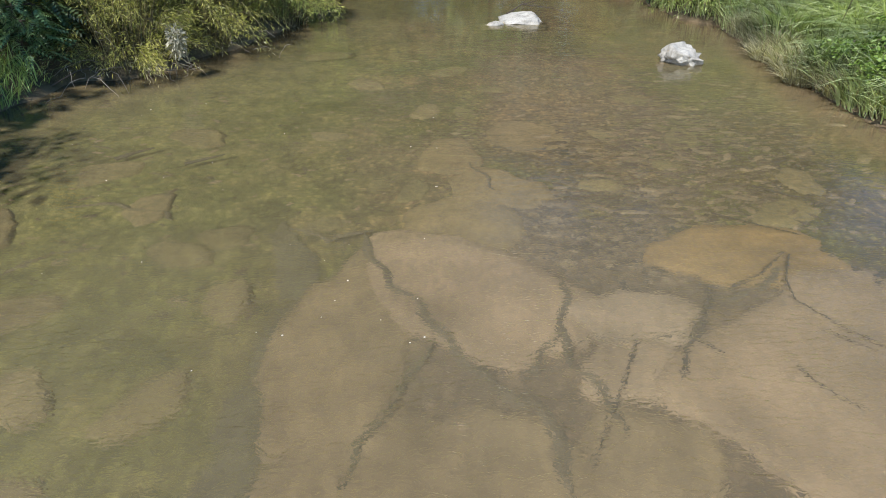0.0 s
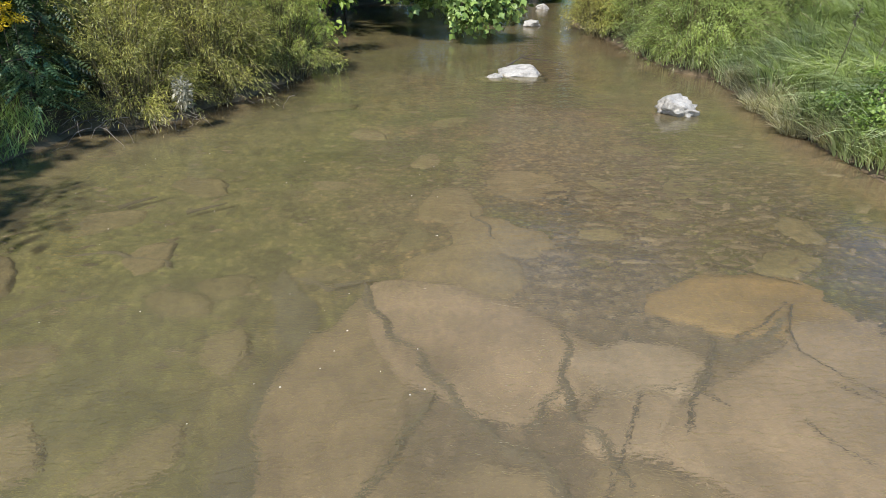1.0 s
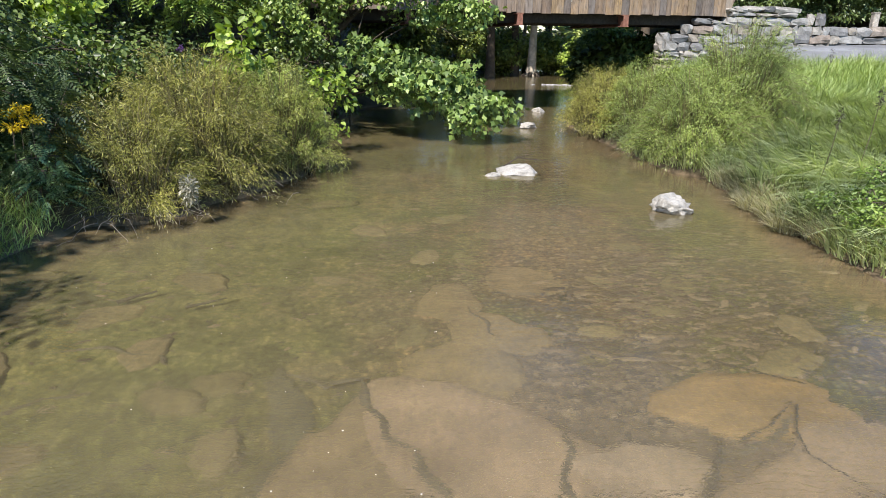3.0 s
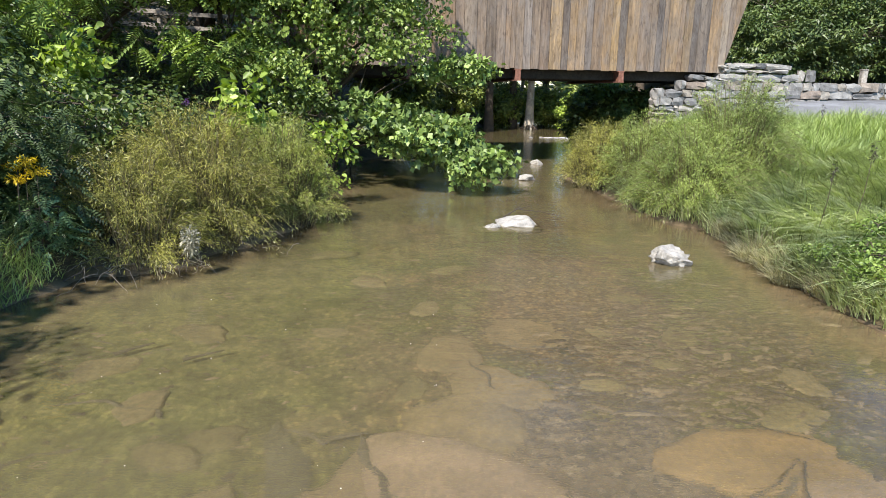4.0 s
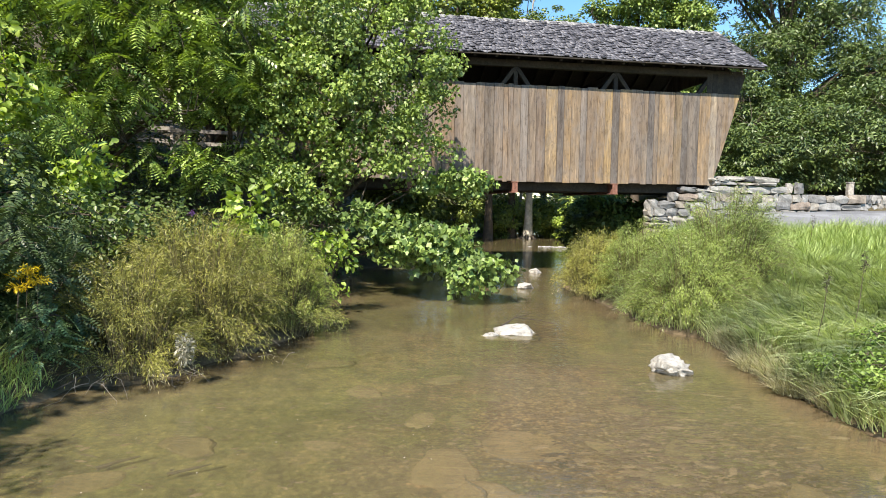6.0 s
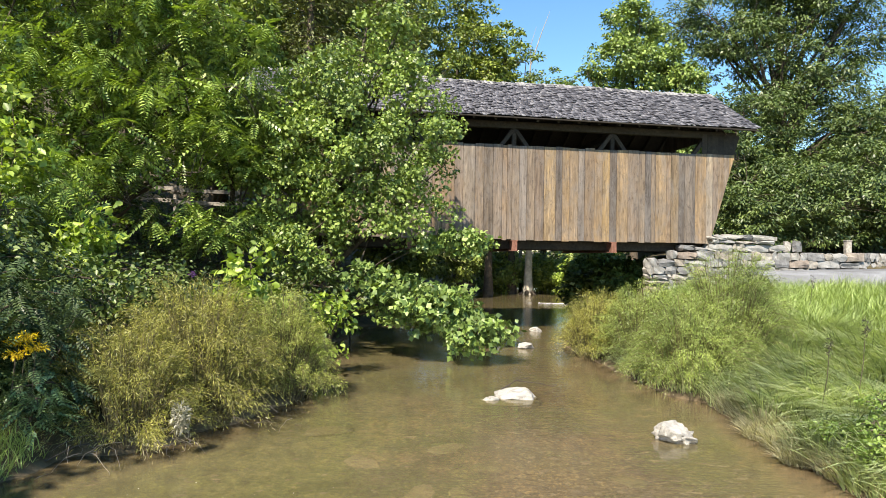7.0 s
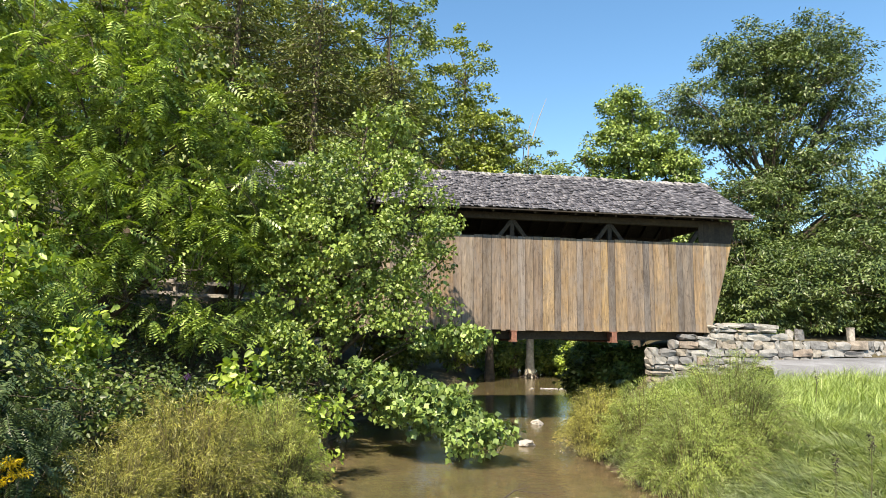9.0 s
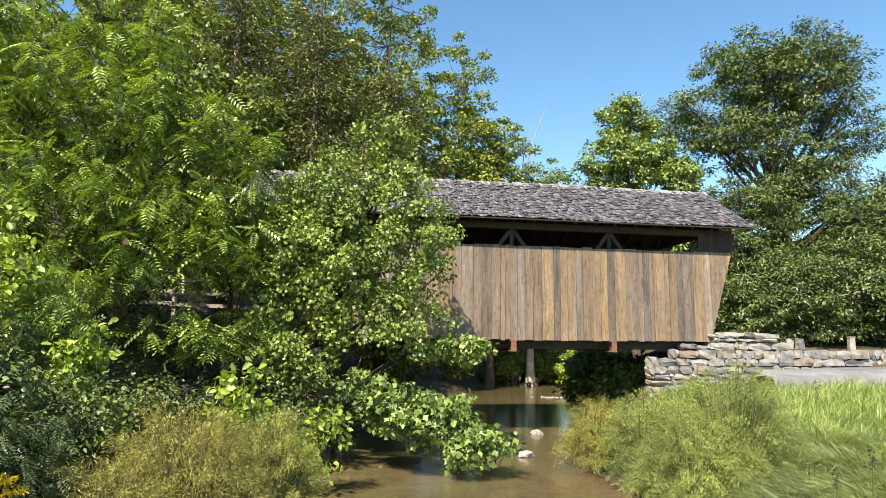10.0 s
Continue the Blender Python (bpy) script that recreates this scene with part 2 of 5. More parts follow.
M_CORE = stone_material("dark_mortar", [(0, (0.12, 0.115, 0.11)), (1, (0.14, 0.135, 0.13))], 4.0)
M_GRAVEL = stone_material("road_gravel", [(0, (0.205, 0.212, 0.228)), (1, (0.235, 0.24, 0.255))], 1.2, 0.95, "object", 60.0)
M_BOARD = wood_material("weathered_siding", [(0.0, (0.20, 0.152, 0.118)), (0.12, (0.31, 0.215, 0.12)), (0.24, (0.155, 0.138, 0.132)), (0.36, (0.25, 0.175, 0.112)), (0.48, (0.20, 0.178, 0.168)), (0.6, (0.33, 0.232, 0.122)), (0.7, (0.10, 0.086, 0.082)), (0.8, (0.24, 0.185, 0.138)), (0.9, (0.14, 0.118, 0.108)), (1.0, (0.42, 0.345, 0.26))], True, (6, 6, 0.36), 0.85, 0.95, 0.8, 0.5)
M_TIMBER = wood_material("near_black_timber", [(0, (0.030, 0.024, 0.019)), (1, (0.05, 0.04, 0.031))], True, (2, 2, 2))
M_SHINGLE = wood_material("grey_wood_shingle", [(0, (0.042, 0.043, 0.056)), (0.45, (0.105, 0.106, 0.13)), (0.85, (0.178, 0.178, 0.208)), (1, (0.27, 0.27, 0.305))], False, (6, 6, 6), 0.8, 0.4)
# paler than the roof shingles: sunlight on the ridge put into the colour
M_RIDGE = wood_material("sunlit_tone_ridge_shingle", [(0, (0.16, 0.16, 0.17)), (1, (0.38, 0.38, 0.39))], False, (6, 6, 6), 0.8, 0.4)
M_RUST = stone_material("rusty_iron", [(0, (0.20, 0.085, 0.06)), (1, (0.26, 0.12, 0.085))], 9.0)
M_GREYWOOD = wood_material("silver_grey_wood", [(0, (0.30, 0.28, 0.26)), (1, (0.40, 0.38, 0.35))], True, (3, 3, 3))
M_BARK = stone_material("brown_bark", [(0, (0.085, 0.066, 0.048)), (1, (0.12, 0.095, 0.07))], 5.0)
M_PALEBARK = stone_material("pale_sycamore_bark", [(0, (0.5, 0.45, 0.37)), (1, (0.56, 0.5, 0.42))], 3.0)
M_DEADTWIG = stone_material("dead_grey_twig", [(0, (0.17, 0.15, 0.125)), (1, (0.23, 0.205, 0.175))], 8.0)
M_TWIG = stone_material("dark_wet_wood", [(0, (0.05, 0.042, 0.035)), (1, (0.07, 0.06, 0.05))], 8.0)
M_SUMAC = leaf_material("pinnate_leaf", (0.082, 0.14, 0.032), (0.235, 0.335, 0.074), (0.40, 0.485, 0.20), 0.17, 0.37)
M_SYCAMORE = leaf_material("sycamore_leaf", (0.088, 0.145, 0.032), (0.205, 0.288, 0.068), (0.305, 0.375, 0.125))
M_MAPLE = leaf_material("cool_green_lobed_leaf", (0.075, 0.13, 0.034), (0.18, 0.265, 0.072), (0.30, 0.38, 0.145))
M_WEED = leaf_material("broad_weed_leaf", (0.09, 0.16, 0.028), (0.19, 0.285, 0.055), (0.34, 0.42, 0.14), 0.22)
M_WILLOW = leaf_material("willow_leaf", (0.105, 0.11, 0.022), (0.25, 0.245, 0.05), (0.41, 0.38, 0.12))
M_WILLOW_B = leaf_material("yellow_green_willow_leaf", (0.12, 0.14, 0.025), (0.265, 0.30, 0.06), (0.42, 0.44, 0.14))
M_WILLOW_R = leaf_material("green_willow_leaf", (0.11, 0.15, 0.032), (0.235, 0.30, 0.07), (0.35, 0.41, 0.15))
M_OAK = leaf_material("forest_leaf", (0.08, 0.12, 0.028), (0.18, 0.238, 0.05), (0.285, 0.335, 0.09))
M_OLIVE = leaf_material("olive_leaf", (0.095, 0.125, 0.026), (0.20, 0.24, 0.05), (0.30, 0.33, 0.08))
M_WALNUT = leaf_material("walnut_leaf", (0.044, 0.076, 0.022), (0.10, 0.148, 0.044), (0.18, 0.23, 0.085))
M_LIGHTWOOD = leaf_material("yellow_green_forest_leaf", (0.11, 0.15, 0.028), (0.215, 0.27, 0.05), (0.34, 0.37, 0.085))
M_CEDAR = leaf_material("olive_cedar_spray", (0.08, 0.10, 0.032), (0.15, 0.178, 0.056), (0.24, 0.255, 0.095), 0.08, 0.6)
# light copy of the locust leaf, sun put into the colour
M_SPRIG = leaf_material("locust_leaf_sunlit_tone", (0.08, 0.135, 0.055), (0.15, 0.235, 0.10), (0.25, 0.34, 0.19))
# bank leaf darkened to stand in for shade
M_UNDER = leaf_material("bank_leaf_shade_tone", (0.05, 0.082, 0.022), (0.10, 0.145, 0.036), (0.19, 0.24, 0.075))
M_STEM = stone_material("olive_green_stem", [(0, (0.12, 0.105, 0.045)), (1, (0.16, 0.14, 0.065))], 6.0)
M_BRIGHT = leaf_material("light_green_leaf", (0.12, 0.19, 0.03), (0.26, 0.36, 0.06), (0.44, 0.52, 0.15), 0.24)
# blue-green leaf with the bank's shade put into its colour
M_DEEP = leaf_material("blue_green_leaf_shade_tone", (0.03, 0.055, 0.022), (0.055, 0.09, 0.036), (0.14, 0.19, 0.085))
M_GRASS = leaf_material("meadow_grass", (0.12, 0.155, 0.06), (0.37, 0.44, 0.235), (0.68, 0.71, 0.55), 0.22, 0.36)
M_MEADOW = leaf_material("green_meadow_grass", (0.21, 0.28, 0.08), (0.325, 0.42, 0.145), (0.47, 0.535, 0.26), 0.22)
M_DRY = leaf_material("dry_grass", (0.20, 0.18, 0.13), (0.36, 0.33, 0.25), (0.55, 0.51, 0.43), 0.3)
M_YELLOW = leaf_material("goldenrod_bloom", (0.60, 0.42, 0.02), (0.75, 0.52, 0.03), (0.80, 0.60, 0.06), 0.3)
M_DRYLEAF = leaf_material("withered_leaf", (0.17, 0.15, 0.10), (0.34, 0.31, 0.23), (0.60, 0.58, 0.50), 0.2)
M_PALE = leaf_material("bleached_seed_head", (0.22, 0.21, 0.19), (0.30, 0.285, 0.26), (0.40, 0.38, 0.35), 0.15)
M_PURPLE = leaf_material("purple_bloom", (0.16, 0.06, 0.30), (0.22, 0.09, 0.40), (0.30, 0.14, 0.50), 0.2)
M_FOAM = stone_material("white_riffle", [(0, (0.55, 0.56, 0.55)), (1, (0.6, 0.6, 0.59))], 6.0)

# ---------- mesh helpers ----------


def np_mesh(name, verts, polys):
    """polys: list of (m, k) index arrays."""
    me = bpy.data.meshes.new(name)
    verts = np.asarray(verts, np.float32)
    me.vertices.add(len(verts))
    me.vertices.foreach_set("co", verts.ravel())
    loops = np.concatenate([p.ravel() for p in polys]).astype(np.int32)
    sizes = np.concatenate([np.full(len(p), p.shape[1]) for p in polys]).astype(np.int32)
    me.loops.add(len(loops))
    me.loops.foreach_set("vertex_index", loops)
    me.polygons.add(len(sizes))
    me.polygons.foreach_set("loop_start", np.concatenate([[0], np.cumsum(sizes)[:-1]]).astype(np.int32))
    me.update(calc_edges=True)
    return me


def smooth(me):
    me.polygons.foreach_set("use_smooth", np.ones(len(me.polygons), bool))
    return me


def base(name, x, y, z, label="", category="", group="", rz=0.0):
    e = new(name)
    e.empty_display_size = 0.2
    e.matrix_basis = pose(x, y, z, 0, 0, rz)
    return tagged(e, label, category, group)


def part(name, data, material, parent=None, label="", kind="", local=False):
    """One mesh object under a thing; world coordinates unless local."""
    if isinstance(data, bmesh.types.BMesh):
        me = bpy.data.meshes.new(name)
        data.to_mesh(me)
        data.free()
        data = me
    ob = new(name, data)
    if not data.materials:
        data.materials.append(material)
    if parent is not None:
        ob.parent = parent
        if not local:
            m = parent.matrix_basis
            if parent.parent is not None:
                m = parent.parent.matrix_basis @ parent.matrix_parent_inverse @ m
            ob.matrix_parent_inverse = m.inverted()
    return tagged(ob, label, kind=kind)


def box_bm(x0, x1, y0, y1, z0, z1, bevel=0.0, bm=None):
    out = bmesh.new()
    bmesh.ops.create_cube(out, size=1.0)
    bmesh.ops.transform(out, matrix=Matrix.LocRotScale(((x0 + x1) / 2, (y0 + y1) / 2, (z0 + z1) / 2), None, (x1 - x0, y1 - y0, z1 - z0)), verts=out.verts)
    if bevel:
        bmesh.ops.bevel(out, geom=list(out.edges), offset=bevel, segments=1, affect='EDGES')
    if bm is not None:
        me = bpy.data.meshes.new("tmp")
        out.to_mesh(me)
        out.free()
        bm.from_mesh(me)
        bpy.data.meshes.remove(me)
        return bm
    return out


def beam_bm(a, b, w, h):
    """A squared timber from a to b."""
    a, b = Vector(a), Vector(b)
    out = box_bm(-w / 2, w / 2, -h / 2, h / 2, 0, (b - a).length, min(w, h) * 0.08)
    q = (b - a).to_track_quat('Z', 'Y').to_matrix().to_4x4()
    bmesh.ops.transform(out, matrix=Matrix.Translation(a) @ q, verts=out.verts)
    return out


def tubes(name, lines, sides=5):
    """lines: list of (points (n,3), radii (n,))."""
    V, F, k = [], [], 0
    ang = np.linspace(0, 2 * np.pi, sides, endpoint=False)
    for pts, rad in lines:
        pts = np.asarray(pts, float)
        n = len(pts)
        tan = np.gradient(pts, axis=0)
        tan /= np.linalg.norm(tan, axis=1)[:, None] + 1e-9
        ref = np.where(np.abs(tan[:, 2:3]) > 0.9, np.array([[1.0, 0, 0]]), np.array([[0, 0, 1.0]]))
        s = np.cross(tan, ref)
        s /= np.linalg.norm(s, axis=1)[:, None] + 1e-9
        u = np.cross(s, tan)
        ring = pts[:, None, :] + np.asarray(rad)[:, None, None] * (np.cos(ang)[None, :, None] * s[:, None, :] + np.sin(ang)[None, :, None] * u[:, None, :])
        V.append(ring.reshape(-1, 3))
        i = np.arange(n - 1)[:, None] * sides
        j = np.arange(sides)[None, :]
        j2 = (j + 1) % sides
        F.append((k + np.stack([i + j, i + j2, i + sides + j2, i + sides + j], -1)).reshape(-1, 4))
        k += n * sides
    return smooth(np_mesh(name, np.concatenate(V), [np.concatenate(F)]))


def unit(v):
    return v / (np.linalg.norm(v, axis=-1, keepdims=True) + 1e-9)


# leaf shapes: (vertices, faces), the stalk at the origin, the tip at x = 1
def leaf_oval(w=0.3):
    v = np.array([(0, 0, 0), (.3, w, .07), (.7, w * .8, .05), (1, 0, -.1), (.7, -w * .8, .05), (.3, -w, .07)])
    return v, [np.array([[0, 3, 2, 1], [0, 5, 4, 3]])]


def leaf_narrow(w=0.07):
    return np.array([(0, 0, 0), (.45, w, .06), (1, 0, -.12), (.45, -w, .06)]), [np.array([[0, 3, 2, 1]])]


def leaf_lobed():
    """A broad leaf with three pointed lobes."""
    v = [(0, 0, 0), (.42, .52, -.05), (.62, .24, .04), (1, 0, -.1), (.62, -.24, .04), (.42, -.52, -.05)]
    return np.array(v), [np.array([[0, 2, 1], [0, 3, 2], [0, 4, 3], [0, 5, 4]])]


def leaf_frond(pairs=7, w=0.27, drop=0.22):
    """A feathered leaf: broad leaflets in pairs along an arching stalk."""
    v, f = [], []
    for i in range(pairs):
        x = .10 + .82 * i / (pairs - 1)
        z = -drop * x * x
        ln = w * (1 - .45 * (i / (pairs - 1)) ** 2 - .25 * (i == 0))
        for s in (1, -1):
            k = len(v)
            v += [(x, 0, z), (x + .105, s * ln * .42, z + .012), (x + .12, s * ln, z - .05), (x + .0, s * ln * .55, z - .012)]
            f.append((k, k + 1, k + 2, k + 3) if s < 0 else (k, k + 3, k + 2, k + 1))
    k = len(v)
    v += [(0, -.01, 0), (1.08, 0, -drop * 1.15), (0, .01, 0)]
    return np.array(v), [np.array(f), np.array([[k, k + 1, k + 2]])]


def leaf_spray(k=5, w=0.3):
    """A far spray of several small leaves."""
    v, f = [], []
    for i in range(k):
        a = -1.1 + 2.2 * i / (k - 1)
        c, s = math.cos(a), math.sin(a)
        r = .62 + .38 * math.cos(a)
        n = len(v)
        for x, y, z in ((.1, 0, 0), (.5, w * .42, .08), (1, 0, -.1), (.5, -w * .42, .05)):
            v.append((r * (x * c - y * s), r * (x * s + y * c), z + .05 * (i % 2)))
        f.append((n, n + 3, n + 2, n + 1))
    return np.array(v), [np.array(f)]


def scatter(name, P, N, D, size, shape):
    """All leaves of one crown as one mesh: places, normals, headings, sizes."""
    tv, tf = shape
    N = unit(N)
    T = unit(D - (D * N).sum(1, keepdims=True) * N)
    B = np.cross(N, T)
    size = np.asarray(size)[:, None, None]
    V = P[:, None, :] + size * (tv[None, :, 0:1] * T[:, None, :] + tv[None, :, 1:2] * B[:, None, :] + tv[None, :, 2:3] * N[:, None, :])
    off = (np.arange(len(P)) * len(tv))[:, None, None]
    return np_mesh(name, V.reshape(-1, 3), [(off + f[None]).reshape(-1, f.shape[1]) for f in tf])


def ball(rng, n):
    return unit(rng.normal(size=(n, 3)))


# ---------- plan of the creek ----------
LY = [-60, -10, 2, 6.0, 7.3, 8.0, 9.3, 11, 14.5, 20, 26, 34, 45, 60, 90]
LX = [-9, -6, -4.8, -4.4, -4.25, -3.3, -2.75, -2.3, -2.6, -2.8, -1.0, 1.0, 3.0, 8, 20]
RY = [-60, -10, 2, 5.7, 6.8, 8, 9.2, 10.8, 11.5, 15, 17.5, 20, 26, 34, 45, 60, 90]
RX = [6, 5, 4.7, 4.5, 4.35, 4.4, 4.5, 4.6, 4.1, 3.8, 3.6, 4.6, 5.6, 8.6, 10.6, 13, 24]


def sstep(t):
    t = np.clip(t, 0, 1)
    return t * t * (3 - 2 * t)


def wob(x, y):
    return (np.sin(1.3 * x + .7 * y) * np.sin(.9 * y - .6 * x) + .5 * np.sin(3.1 * x + 1.1) * np.sin(2.7 * y + .4 * x) + .25 * np.sin(7.3 * x - 2 * y) * np.sin(6.1 * y))


def ground_z(x, y):
    x, y = np.asarray(x, float), np.asarray(y, float)
    w = wob(x, y)
    yl = y + .25 * w
    L = np.interp(yl, LY, LX) + .08 * w
    R = np.interp(yl, RY, RX) + .08 * w
    inside = np.minimum((x - L) * .6, R - x)
    bed = -(.03 + .20 * sstep(inside / 1.0) + .05 * sstep((inside - 1.2) / 2) + .16 * np.exp(-((x + 1.2) / 1.1) ** 2 - ((y - 7.0) / 3.5) ** 2)) + .02 * w
    dr = np.maximum(x - R, 0)
    right = .22 * (1 - np.exp(-dr / .25)) + .085 * np.clip(y - 5, 0, 15.5) * sstep(dr / 3.5) + .04 * w * sstep(dr)
    right = right + 1.05 * sstep((y - 21.9) / .8) * sstep((x - 6.9) / .6)
    right = right + 2.2 * sstep((y - 24) / 25) * sstep((dr - 1) / 9)
    dl = np.maximum(L - x, 0)
    left = .18 * (1 - np.exp(-dl / .2)) + .26 * np.clip(dl, 0, 9) + .5 * np.clip(dl - 10, 0, 45) + .04 * w
    road = 3.15 * sstep((-4.9 - x) / 1.0) * np.exp(-((y - 20.5 - .15 * x) / 3.0) ** 4)
    left = np.maximum(left, road)
    return np.where(inside > 0, bed, np.where(dr > 0, right, left))


def gz(x, y):
    return float(ground_z(x, y))


def dip(x, y, z):
    """Where a thing lies on the bed that shows, bent by the water, in line with (x, y, z)."""
    r = math.hypot(x, y)
    near = r * 2.2 / (2.2 - z)
    st = math.sin(math.atan2(r, 2.2 - z)) / 1.333
    k = (near - z * st / math.sqrt(1 - st * st)) / r
    return x * k, y * k


def axis(steps):
    out = [steps[0][0]]
    for a, b, d in steps:
        out += list(np.linspace(a, b, max(2, int(round((b - a) / d)) + 1))[1:])
    return np.array(out)


def build_ground():
    xs = axis([(-900, -200, 100), (-200, -40, 16), (-40, -10, 1.5), (-10, 8, .14), (8, 25, .7), (25, 60, 3.5), (60, 200, 20), (200, 900, 100)])
    ys = axis([(-900, -100, 100), (-100, -10, 10), (-10, 1, 1), (1, 14, .14), (14, 30, .35), (30, 70, 2), (70, 200, 13), (200, 1400, 120)])
    X, Y = np.meshgrid(xs, ys)
    Z = ground_z(X, Y)
    nx, ny = len(xs), len(ys)
    i = np.arange(ny - 1)[:, None] * nx + np.arange(nx - 1)[None, :]
    F = np.stack([i, i + 1, i + nx + 1, i + nx], -1).reshape(-1, 4)
    me = smooth(np_mesh("ground", np.stack([X, Y, Z], -1).reshape(-1, 3), [F]))
    ob = part("ground", me, M_GROUND)
    tagged(ob, "muddy creek bed and grassy banks of brown soil", "ground", kind="structure")
    ys = axis([(-60, 0, 10), (0, 90, 3)])
    V = np.concatenate([np.stack([np.interp(ys, LY, LX) - 1.6, ys, 0 * ys], 1), np.stack([np.interp(ys, RY, RX) + 1.3, ys, 0 * ys], 1)])
    n = len(ys)
    i = np.arange(n - 1)
    me = np_mesh("water", V, [np.stack([i, i + n, i + n + 1, i + 1], 1)])
    creek = part("water", me, M_WATER)
    creek.visible_shadow = False
    tagged(creek, "shallow murky brown-green creek water, faintly rippled", "water", kind="structure")


build_ground()

# ---------- covered bridge ----------
YAW = 9.37
BR = base("covered_bridge", 0, 20.0, 0, "old covered wooden bridge with brown plank siding, grey shingle roof", "bridge", rz=YAW)
Z0, ZT, ZE, ZR = 3.0, 6.08, 6.86, 8.70      # siding foot and top, eave, ridge
U0, U1, WID = -4.75, 9.53, 4.5               # siding ends, width between the walls
POSTS = [-4.3, -0.92, 2.48, 5.89, 9.3]


def lean(z):
    """How far the sloping portal stands out at height z."""
    return .30 * max(0.0, z - Z0 - .35) if z > Z0 + .35 else 0.0


def board_mesh(w, z0, z1, t, skew0=0.0, skew1=0.0):
    bm = box_bm(0, w, 0, t, z0, z1, .006)
    for v in bm.verts:
        if v.co.z > (z0 + z1) / 2:
            v.co.x += skew1 if v.co.x > w / 2 else skew0
    return bm


def build_siding():
    rng = random.Random(3)
    for side in (0, 1):
        u = U0
        while u < U1 - .05:
            w = min(rng.choice((.16, .22, .25, .28, .31, .35, .40)), U1 - u)
            top = ZT + rng.uniform(-.025, .02) if side == 0 else ZE - .05
            bm = board_mesh(w - .009, Z0 + rng.uniform(-.02, .02), top, .026)
            yy = rng.uniform(-.012, .0) if side == 0 else WID
            ob = part("board", bm, M_BOARD, BR, local=True)
            ob.matrix_basis = pose(u, yy, 0)
            u += w
        # boards of the portal wings, cut to the slope
        for end, sgn in ((U1, 1), (U0, -1)):
            # boards above the siding top take the near-black frame colour
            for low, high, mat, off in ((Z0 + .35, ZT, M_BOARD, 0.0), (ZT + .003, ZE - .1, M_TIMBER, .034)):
                for i in range(6):
                    b0, b1 = i * .2, i * .2 + .196
                    f0, f1 = max(low, Z0 + .35 + b0 / .30), min(max(low, Z0 + .35 + b1 / .30), high - .01)
                    if f0 > high - .1:
                        break
                    bm = bmesh.new()
                    y0, y1 = (off - .004, off + .022) if side == 0 else (WID - off, WID + .026 - off)
                    pts = [(b0, f0), (b1, f1), (b1, high), (b0, high)]
                    vs = [[bm.verts.new((end + sgn * x, yy, z)) for x, z in pts] for yy in (y0, y1)]
                    bm.faces.new(vs[0])
                    bm.faces.new(vs[1][::-1])
                    for k in range(4):
                        bm.faces.new((vs[0][k], vs[1][k], vs[1][(k + 1) % 4], vs[0][(k + 1) % 4]))
                    bmesh.ops.recalc_face_normals(bm, faces=bm.faces)
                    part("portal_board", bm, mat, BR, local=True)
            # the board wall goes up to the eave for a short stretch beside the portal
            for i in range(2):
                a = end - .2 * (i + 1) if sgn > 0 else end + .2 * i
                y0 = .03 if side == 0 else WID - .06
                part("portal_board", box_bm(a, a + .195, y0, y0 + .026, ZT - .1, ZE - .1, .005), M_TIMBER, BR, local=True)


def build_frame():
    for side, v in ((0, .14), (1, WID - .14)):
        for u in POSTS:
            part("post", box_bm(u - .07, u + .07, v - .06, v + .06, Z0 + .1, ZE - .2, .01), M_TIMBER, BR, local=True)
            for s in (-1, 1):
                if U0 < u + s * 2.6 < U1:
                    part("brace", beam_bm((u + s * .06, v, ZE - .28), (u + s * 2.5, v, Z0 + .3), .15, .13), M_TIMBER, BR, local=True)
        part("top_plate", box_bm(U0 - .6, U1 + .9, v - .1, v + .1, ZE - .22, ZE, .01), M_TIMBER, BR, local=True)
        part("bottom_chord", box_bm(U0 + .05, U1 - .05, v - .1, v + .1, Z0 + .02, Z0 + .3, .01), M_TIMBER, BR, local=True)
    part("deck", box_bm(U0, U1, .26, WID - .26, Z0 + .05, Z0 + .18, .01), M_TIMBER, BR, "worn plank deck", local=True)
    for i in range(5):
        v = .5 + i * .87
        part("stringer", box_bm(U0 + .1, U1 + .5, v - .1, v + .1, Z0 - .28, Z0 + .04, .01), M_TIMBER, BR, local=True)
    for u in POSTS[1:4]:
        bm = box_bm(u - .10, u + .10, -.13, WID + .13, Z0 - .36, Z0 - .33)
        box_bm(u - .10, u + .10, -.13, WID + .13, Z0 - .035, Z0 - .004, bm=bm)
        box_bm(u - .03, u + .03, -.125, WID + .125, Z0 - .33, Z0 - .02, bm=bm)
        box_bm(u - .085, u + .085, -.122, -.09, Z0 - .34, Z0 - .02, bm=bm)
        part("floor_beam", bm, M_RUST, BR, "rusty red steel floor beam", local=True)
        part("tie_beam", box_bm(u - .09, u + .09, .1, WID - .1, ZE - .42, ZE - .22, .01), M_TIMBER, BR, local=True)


RU0, RU1, OH = -6.05, 10.86, .52             # roof ends, eave overhang
MID = WID / 2


